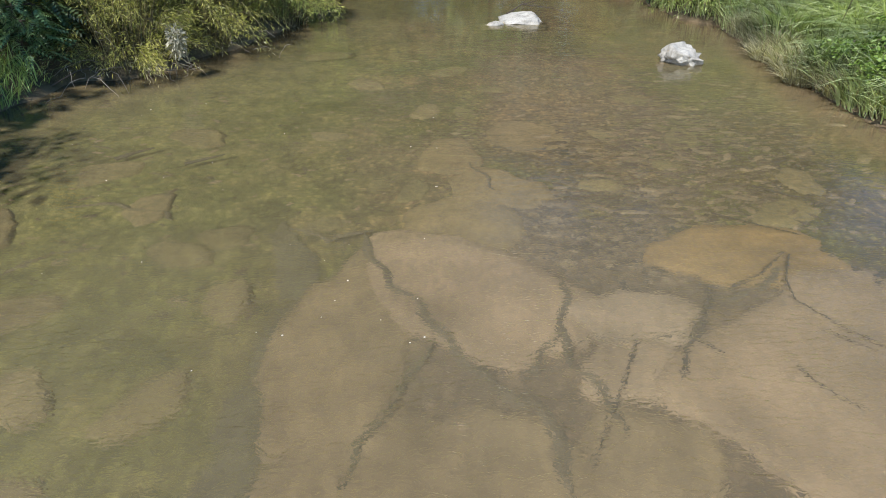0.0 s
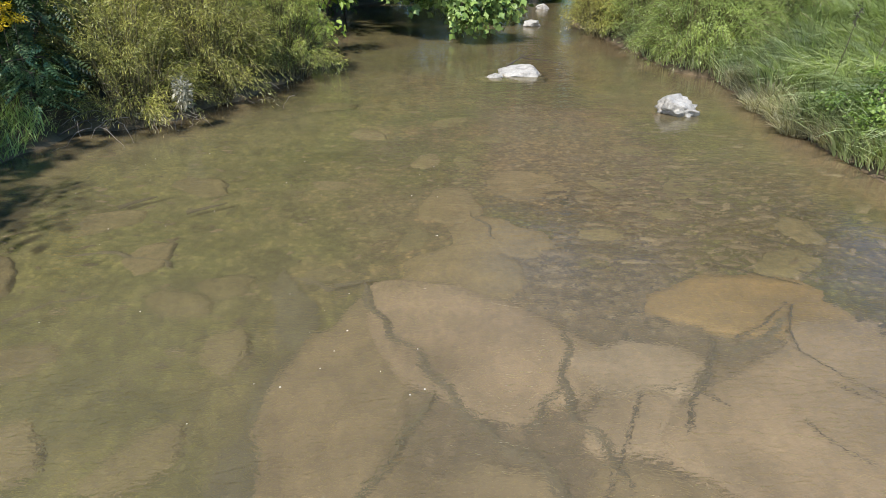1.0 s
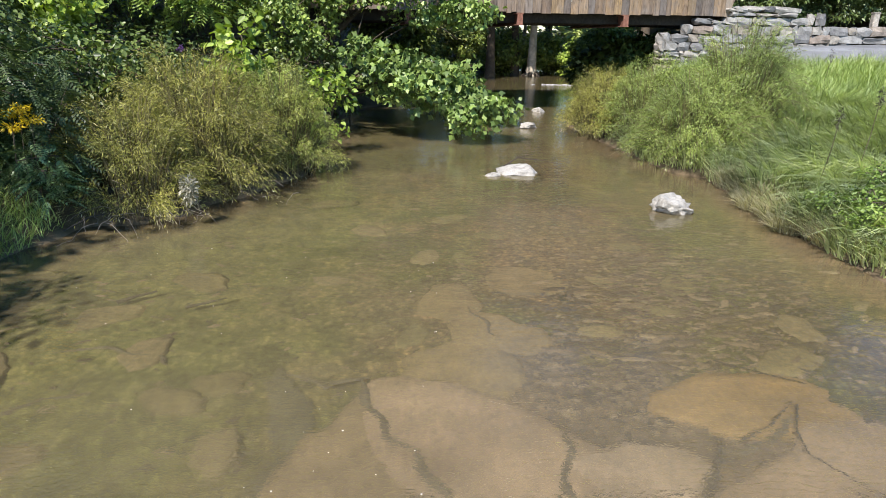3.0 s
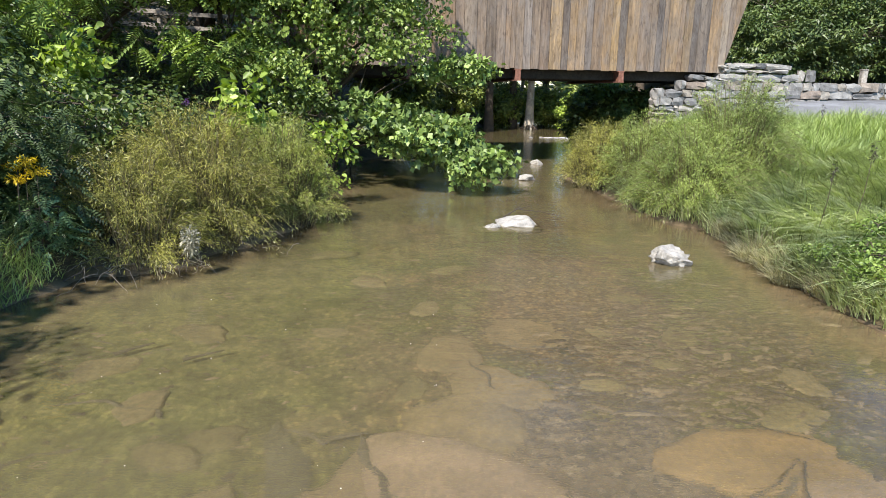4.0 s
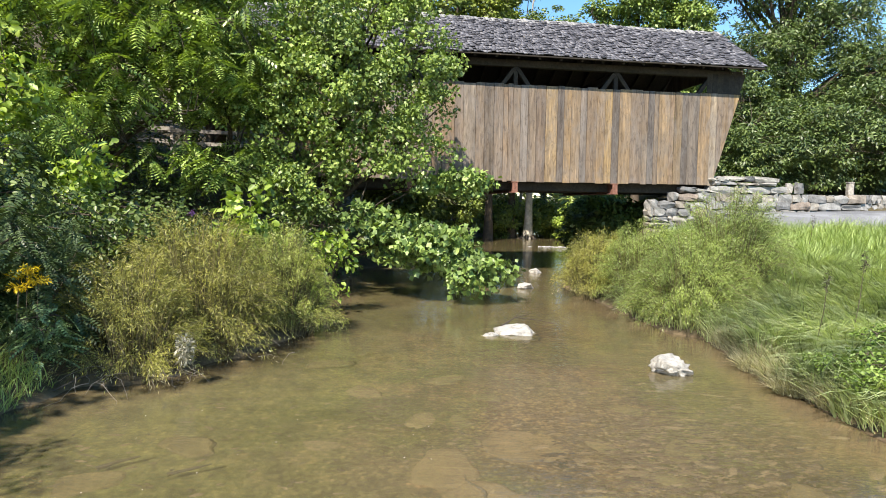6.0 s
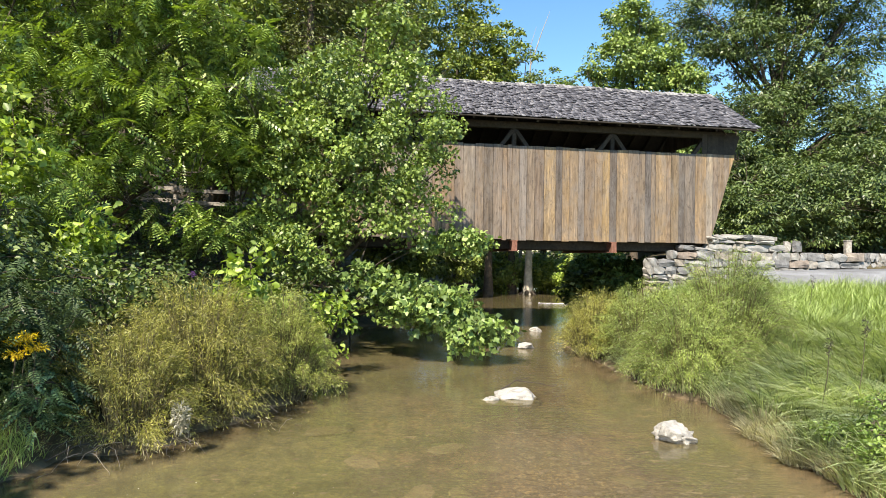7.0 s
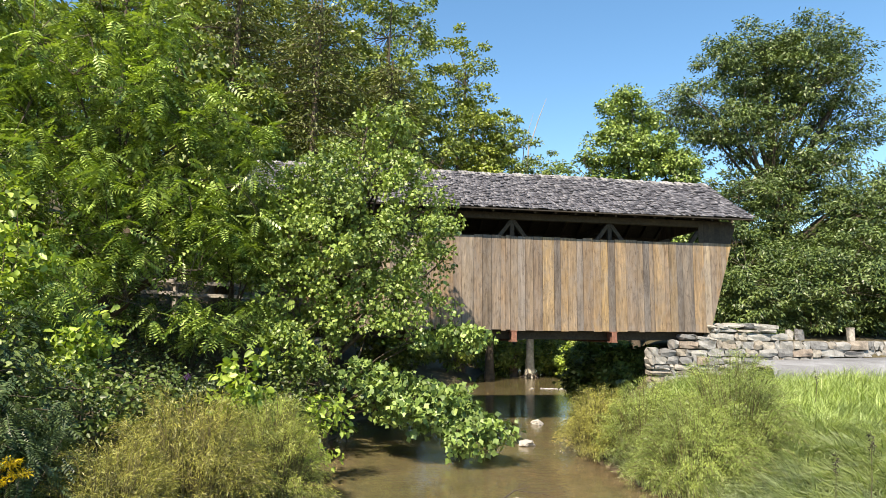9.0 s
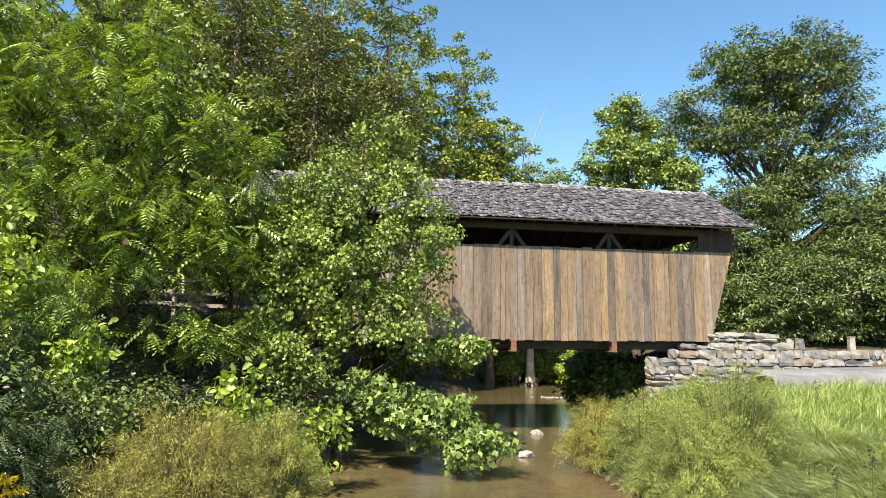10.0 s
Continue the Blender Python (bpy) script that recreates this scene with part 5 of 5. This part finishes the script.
# trees behind the bridge
FAR = [
    (-14, 27, 17, 5.5, M_OAK, 71), (-20, 24, 17, 5.5, M_OAK, 73), (-3.4, 37, 25, 4.4, M_OAK, 74), (-7.6, 35.5, 24, 4.8, M_OLIVE, 88), (-14.5, 37, 26, 5.5, M_OAK, 89), (-9.5, 26.5, 13, 3.4, M_OAK, 85), (-4.6, 28, 10.5, 2.6, M_OAK, 86),
    (1.3, 41, 24, 3.2, M_LIGHTWOOD, 75), (5.0, 43, 18.5, 2.8, M_OAK, 84), (3.2, 40.5, 18.5, 2.9, M_LIGHTWOOD, 87), (-10, 40, 27, 6.0, M_OAK, 76), (-18, 36, 27, 6.5, M_OLIVE, 77), (-26, 31, 25, 6.5, M_OAK, 78), (-4.0, 47, 27, 5.0, M_OAK, 79),
    (8.6, 52, 19, 2.8, M_OAK, 80), (-15, 18.5, 14, 3.5, M_OAK, 81), (-19, 14, 15, 4.5, M_OAK, 82)]
for fx, fy, fh, fr, fm, fs in FAR:
    z = gz(fx, fy)
    seen = abs(fx) < .74 * fy
    tree(fx, fy, fh * .78, .012 * fh + .06, [(fx, fy, z + fh * .74, fr * .8, fr * .8, fh * .25), (fx - .25 * fr, fy, z + fh * .55, fr, fr, fh * .2), (fx + .3 * fr, fy - .3 * fr, z + fh * .40, fr * .9, fr * .9, fh * .22)], (280 if fx > -9 else 200) if seen else 70, 84 if seen else 50, .235 if fx > -9 else .28, FARLEAF, fm, label="tall leafy forest tree behind the covered bridge", seed=fs, puff=.06 * fr + .42, flat=.55, jitter=.8)


def cedar(x, y, h, r, seed, label):
    """A ragged evergreen: tiers of drooping boughs with fine sprays."""
    rng = np.random.default_rng(seed)
    z0 = gz(x, y)
    th = base("cedar_tree", x, y, z0, label, "tree")
    pts, rad = trunk_line(x, y, z0, h, .3, 0, .02 * h, rng)
    part("trunk", tubes("trunk", [(pts, rad)], 8), M_BARK, th)
    lines, P, D = [], [], []
    for i in range(210):
        f = rng.uniform(.12, .98)
        a = np.array([np.interp(f, np.linspace(0, 1, len(pts)), pts[:, k]) for k in range(3)])
        az = rng.uniform(0, 2 * np.pi)
        ln = r * (1.05 - f) ** .5 * rng.uniform(.5, 1.2) + .2
        d = np.array([math.cos(az), math.sin(az), 0])
        t = np.linspace(0, 1, 6)[:, None]
        q = a + d * ln * t + np.array([0, 0, 1]) * (.22 * ln * t - .5 * ln * t * t)
        lines.append((q, np.linspace(.04, .008, 6)))
        k = int(125 * ln / r) + 20
        u = rng.random(k)[:, None] ** .7
        side = rng.normal(0, .12 + .12 * ln, (k, 3)) * np.array([1, 1, .3])
        P.append(a + d * ln * u + np.array([0, 0, 1]) * (.22 * ln * u - .5 * ln * u * u) + side)
        D.append(d + unit(side) * .8 + np.array([0, 0, -.5]) + 0 * side)
    part("branching", tubes("branching", lines, 3), M_BARK, th)
    P, D = np.concatenate(P), np.concatenate(D)
    n = len(P)
    part("crown", scatter("crown", P, np.array([0, 0, .8]) + rng.normal(0, .6, (n, 3)), D, rng.uniform(.14, .30, n), leaf_narrow(.15)), M_CEDAR, th)


cedar(-6.4, 30.5, 18.0, 4.0, 72, "tall olive-green cedar with ragged drooping boughs")
cedar(-10.8, 31.0, 20.5, 4.2, 173, "tall olive-green cedar with ragged drooping boughs")
cedar(-2.9, 33.0, 16.5, 3.4, 174, "tall olive-green cedar with ragged drooping boughs")
# trees beyond the right bank
tree(20.5, 38, 17.0, .42, [(19.0, 38, 20.2, 2.7, 3.2, 2.4), (22.4, 38, 20.9, 2.8, 3.2, 2.0), (25.6, 38, 20.2, 1.7, 2.4, 2.0), (21.7, 37.6, 18.0, 4.2, 3.6, 2.4), (25.4, 38, 16.2, 2.3, 2.6, 1.8), (15.2, 38, 17.2, 2.2, 2.6, 2.0), (17.6, 37.4, 15.2, 2.7, 3.0, 2.0), (22.2, 37.2, 12.6, 2.4, 3.2, 1.5), (18.6, 37, 10.6, 3.0, 3.4, 2.2), (26.2, 37, 11.6, 2.8, 3.4, 2.2), (19.6, 37, 7.2, 4.2, 3.6, 2.2), (26.5, 37, 7.4, 4.0, 3.6, 2.6), (21.0, 37, 14.6, 2.4, 2.4, 1.4), (24.2, 37.4, 13.9, 2.0, 2.2, 1.4), (23.4, 36.6, 10.2, 3.0, 2.8, 1.8), (20.6, 36.6, 12.4, 2.4, 2.4, 1.5)], 940, 108, .24, LEAFLET, M_WALNUT, label="big spreading walnut tree beyond the bridge", seed=91, puff=.82, flat=.58, jitter=.7, up=.9)
tree(10.4, 33.5, 12.0, .2, [(10.1, 33.5, 14.6, 1.5, 1.6, 2.0), (10.4, 33.4, 12.6, 2.4, 2.0, 1.9), (12.6, 33, 11.4, 1.6, 1.8, 1.7), (7.9, 33.8, 11.8, 1.2, 1.2, 1.2), (9.6, 33.4, 9.6, 2.6, 2.0, 1.8), (13.0, 33.4, 8.2, 1.8, 1.8, 1.5)], 330, 110, .2, FARLEAF, M_SYCAMORE, label="bright green young tree behind the bridge roof", seed=92, puff=.6, flat=.55, jitter=.85)
for fx, fy, fh, fr, fs in ((15.5, 33, 9.5, 3.4, 93), (24, 33, 8.5, 4.0, 94), (30.5, 36, 12, 4.4, 95), (37, 40, 17, 5.5, 96), (29, 31, 8, 3.5, 98), (19.5, 30.5, 5.5, 3.0, 99), (16.8, 35, 5.5, 3.2, 111), (23.5, 36, 6.0, 3.4, 112), (12.8, 37, 6.5, 3.0, 116), (18.5, 43, 9, 4.0, 117), (27.5, 43, 9, 4.2, 118), (14.5, 41, 5, 4.0, 121), (22.5, 45, 6, 4.6, 122), (31, 46, 7, 5, 123)):
    z = gz(fx, fy)
    tree(fx, fy, fh * .75, .16, [(fx, fy, z + fh * .62, fr, fr, fh * .36), (fx, fy - .4 * fr, z + fh * .28, fr * .95, fr * .8, fh * .24)], 130 if fx < 35 else 50, 125, .22, LEAFLET, M_WALNUT, label="leafy green tree at the edge of the field", seed=fs, puff=.7, flat=.45, jitter=.8, up=1.0)
# hedge along the far side of the stone wall
for fx, fy, fh, fr, fs in ((14.4, 29.0, 3.6, 2.2, 131), (17.0, 29.4, 4.0, 2.4, 132), (20.0, 30.0, 4.2, 2.6, 133), (23.4, 31.0, 4.4, 2.8, 134)):
    z = gz(fx, fy)
    tree(fx, fy, fh * .7, .06, [(fx, fy, z + fh * .46, fr, fr * .8, fh * .46)], 90, 105, .2, LEAFLET, M_WALNUT, label="leafy green hedge bush behind the stone wall", seed=fs, puff=.55, flat=.6, name="shrub", category="shrub")
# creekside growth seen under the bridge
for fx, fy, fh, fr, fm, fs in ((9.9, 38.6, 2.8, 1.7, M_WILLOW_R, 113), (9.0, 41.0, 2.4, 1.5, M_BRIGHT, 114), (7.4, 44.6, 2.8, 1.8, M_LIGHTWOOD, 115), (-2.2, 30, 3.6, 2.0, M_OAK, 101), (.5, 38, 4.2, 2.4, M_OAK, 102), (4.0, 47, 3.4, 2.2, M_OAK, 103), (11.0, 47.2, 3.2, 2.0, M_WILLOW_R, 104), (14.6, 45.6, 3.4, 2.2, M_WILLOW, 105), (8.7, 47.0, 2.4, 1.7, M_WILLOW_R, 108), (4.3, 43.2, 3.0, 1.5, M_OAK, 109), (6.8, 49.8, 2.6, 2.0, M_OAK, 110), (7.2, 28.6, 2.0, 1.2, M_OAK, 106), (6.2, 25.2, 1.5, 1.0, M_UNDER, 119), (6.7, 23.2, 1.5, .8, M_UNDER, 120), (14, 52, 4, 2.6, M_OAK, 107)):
    z = max(gz(fx, fy), 0)
    tree(fx, fy, fh * .7, .05, [(fx, fy, z + fh * .5, fr, fr * .8, fh * .46)], 80, 90, .2, FARLEAF, fm, label="leafy bush on the far creek bank", seed=fs, puff=.5, flat=.7, name="shrub", category="shrub")
st = base("sycamore_tree", 6.0, 42.3, 0, "pale sycamore trunk standing at the far water's edge", "tree")
rg = np.random.default_rng(5)
part("trunk", tubes("trunk", [trunk_line(6.0, 42.3, -.1, 7.5, .2, .3, .33, rg)], 12), M_PALEBARK, st)
part("root_flare", tubes("root_flare", [(np.array([(6.0, 42.3, .3), (6.0 + .4 * math.cos(a), 42.3 + .4 * math.sin(a), .06), (6.0 + .7 * math.cos(a), 42.3 + .7 * math.sin(a), -.12)]), np.array([.2, .14, .06])) for a in (0.2, 1.5, 3.0, 4.4, 5.5)], 6), M_BARK, st)
dead = base("dead_tree", 5.9, 46, gz(5.9, 46), "bare grey dead branch above the tree line", "tree")
part("trunk", tubes("trunk", [(np.array([(5.9, 46, 1), (6.2, 46, 10), (6.5, 46, 16.5), (7.3, 46, 19), (7.9, 46, 20.6)]), np.array([.14, .1, .06, .035, .012])), (np.array([(6.5, 46, 16.5), (6.5, 46, 18), (6.9, 46, 19.4)]), np.array([.04, .025, .01]))], 6), M_GREYWOOD, dead)


# ---------- grass ----------
def blades(name, x, y, h, w, bend, dirx, diry, rng, label, mat, stray=1.6):
    n = len(x)
    z = np.maximum(ground_z(x, y), -.02)
    a = np.arctan2(diry, dirx) + rng.normal(0, stray, n)
    d = np.stack([np.cos(a), np.sin(a), 0 * a], 1)
    s = np.stack([-np.sin(a + rng.normal(0, .7, n)), np.cos(a), 0 * a], 1)
    rows = []
    for t, wd in ((0, 1.0), (.4, .9), (.75, .6)):
        c = np.stack([x, y, z], 1) + d * (bend * h * t ** 1.7)[:, None] + np.array([0, 0, 1]) * (h * (t - .45 * np.minimum(bend, 1.6) * t * t))[:, None]
        rows += [c - s * (w * wd)[:, None] / 2, c + s * (w * wd)[:, None] / 2]
    tip = np.stack([x, y, z], 1) + d * (bend * h)[:, None] + np.array([0, 0, 1]) * (h * (1 - .45 * np.minimum(bend, 1.6)))[:, None]
    V = np.stack(rows + [tip], 1).reshape(-1, 3)
    V[:, 2] = np.maximum(V[:, 2], .012)
    k = (np.arange(n) * 7)[:, None]
    quads = np.concatenate([k + np.array([[0, 1, 3, 2]]), k + np.array([[2, 3, 5, 4]])])
    tris = k + np.array([[4, 5, 6]])
    return tagged(part(name, np_mesh(name, V, [quads, tris]), mat), label, "grass", kind="stuff")


def build_grass():
    rng = np.random.default_rng(17)

    def field(n, x0, x1, y0, y1, keep):
        x, y = rng.uniform(x0, x1, n), rng.uniform(y0, y1, n)
        d = x - np.interp(y, RY, RX)
        ok = keep(x, y, d)
        return x[ok], y[ok], d[ok]
    def tuss(x, y, k):
        return np.sin(k * x + 1.3 * np.sin(k * .7 * y)) * np.sin(k * 1.1 * y + 1.7 * np.sin(k * .6 * x))
    x, y, d = field(1050, 4.0, 10.5, 4.2, 13.5, lambda x, y, d: (d > .02) & (x < 4.9 + .64 * y))
    lean = -2.3 + 1.1 * tuss(x, y, 1.7) + rng.normal(0, .5, len(x))
    tall = rng.uniform(.45, .85, len(x)) * (1 - .4 * np.exp(-d / .3))
    lay = rng.uniform(.8, 1.6, len(x))
    n = 60
    i = np.repeat(np.arange(len(x)), n)
    a, q = rng.uniform(0, 6.28, len(i)), rng.random(len(i)) ** .6 * .24
    bx, by = x[i] + q * np.cos(a), y[i] + q * np.sin(a)
    ok = bx > np.interp(by, RY, RX) - .02
    i, a, bx, by = i[ok], a[ok], bx[ok], by[ok]
    blades("grass", bx, by, tall[i] * rng.uniform(.55, 1.15, len(i)), rng.uniform(.009, .02, len(i)), lay[i] * (.5 + .5 * np.minimum(d[i] / .6, 1)) * rng.uniform(.6, 1.2, len(i)), np.cos(lean[i]) + .45 * np.cos(a), np.sin(lean[i]) + .45 * np.sin(a), rng, "long uncut meadow grass lying in tussocks on the bank", M_GRASS, .45)
    x, y, d = field(56000, 5.2, 20, 12.5, 21.6, lambda x, y, d: (d > 1.0) & (y < 19.8 + .17 * (x - 10)) & (x < 3 + .9 * y))
    h = rng.uniform(.3, .7, len(x)) * (1 + .3 * tuss(x, y, 2.1))
    blades("grass", x, y, h, rng.uniform(.007, .015, len(x)), rng.uniform(.3, 1.2, len(x)), 1.2 * tuss(x + 5, y, .9), -.5 + 0 * x, rng, "bright green meadow grass below the stone wall", M_MEADOW)
    x, y, d = field(9000, 3.9, 6.6, 4.6, 11.2, lambda x, y, d: (d > .0) & (d < .4 + .5 * rng.random(len(x))) & ((d < .25) | (tuss(x, y, 2.4) > -.1)))
    h = rng.uniform(.15, .36, len(x))
    blades("grass", x, y, h, rng.uniform(.007, .014, len(x)), rng.uniform(.2, .8, len(x)), -1 + 0 * x, -.5 + 0 * x, rng, "dry pale grass drooping to the water's edge", M_DRY)
    for tx, ty, tr, tn in ((4.42, 7.5, .24, 700), (4.56, 8.6, .3, 800), (4.8, 9.9, .3, 700), (4.82, 6.4, .25, 500), (4.5, 8.05, .2, 450), (4.72, 9.2, .3, 700), (4.58, 6.95, .2, 450)):
        a, q = rng.uniform(0, 6.28, tn), rng.random(tn) ** .5 * tr
        blades("dry_tussock", tx + q * np.cos(a), ty + q * np.sin(a), rng.uniform(.2, .42, tn), rng.uniform(.006, .012, tn), rng.uniform(.4, 1.2, tn), -.5 + .8 * np.cos(a), -.3 + .8 * np.sin(a), rng, "grey dead grass tussock drooping over the bank", M_DRY)
    # left bank
    x, y = rng.uniform(-6.2, -4.0, 3600), rng.uniform(5.2, 7.2, 3600)
    d = np.interp(y, LY, LX) - x
    ok = d > .1
    x, y, d = x[ok], y[ok], d[ok]
    blades("grass", x, y, rng.uniform(.12, .42, len(x)), rng.uniform(.006, .012, len(x)), rng.uniform(.3, 1.2, len(x)), 1 + 0 * x, -.3 + 0 * x, rng, "short green grass tuft on the shaded bank", M_MEADOW)


build_grass()


def plume(name, x, y, z, n, size, spread, leaf, seed, label, category, stemh):
    """A small flowering or dry head on a stem."""
    rng = np.random.default_rng(seed)
    th = base(name, x, y, z - stemh, label, category)
    part("stem", tubes("stem", [(np.array([(x - .1, y + .05, z - stemh), (x - .03, y, z - .4 * stemh), (x, y, z)]), np.array([.006, .005, .003]))], 5), M_BARK, th)
    e = ball(rng, n) * rng.random((n, 1)) ** .5 * np.array(spread)
    D = e / np.array(spread) + np.array([0, 0, -.4]) + rng.normal(0, .3, (n, 3))
    part("bloom", scatter("bloom", np.array([x, y, z]) + e, rng.normal(0, 1, (n, 3)) + np.array([0, 0, .8]), D, size * rng.uniform(.6, 1.3, n), leaf_narrow(.14)), leaf, th)


plume("dried_flower_head", -3.0, 7.5, .45, 480, .06, (.09, .09, .19), M_PALE, 3, "grey dried flower head hanging among the twigs", "dried flower", .4)
for i, (gx, gy, gzz) in enumerate(((-4.66, 7.2, 1.44), (-4.82, 7.3, 1.36), (-4.54, 7.2, 1.32), (-4.74, 7.15, 1.24))):
    plume("goldenrod", gx, gy, gzz, 130, .05, (.13, .09, .035), M_YELLOW, 70 + i, "yellow goldenrod in bloom above dark leaves", "flower", gzz - gz(gx, gy))
plume("ironweed", -4.9, 12.6, 2.0, 60, .05, (.07, .07, .05), M_PURPLE, 81, "small purple wildflower in the undergrowth", "flower", 1.0)
for i, (wx, wy, hh) in enumerate(((5.85, 8.5, 1.25), (5.36, 8.5, 1.0), (9.1, 15.2, .9))):
    plume("dry_stalk", wx, wy, gz(wx, wy) + hh, 60, .05, (.03, .03, .16), M_TWIG, 90 + i, "dark dry seed stalk standing in the grass", "plant", hh)


def far_woods():
    """Wooded slopes that close the distance, one mass of leaves."""
    rng = np.random.default_rng(33)
    n = 6000
    a = np.concatenate([rng.uniform(-75, 80, n // 2), rng.uniform(-40, 30, n - n // 2)])
    r = rng.uniform(58, 80, n)
    x, y = r * np.sin(np.radians(a)), r * np.cos(np.radians(a)) + 4
    top = 9 + 4 * np.sin(a * .31) + 3 * np.sin(a * .83 + 1) + 5 * (a < -5)
    z = ground_z(x, y) * .6 + top * rng.random(n) ** .7
    P = np.stack([x, y, z], 1)
    N = rng.normal(0, .6, (n, 3)) + np.array([0, -.5, .8])
    me = scatter("far_woods", P, N, rng.normal(0, 1, (n, 3)), rng.uniform(.9, 1.7, n), SPRAY)
    tagged(part("far_woods", me, M_OAK), "dense green woods closing the valley behind the bridge", "woods", kind="stuff")


far_woods()
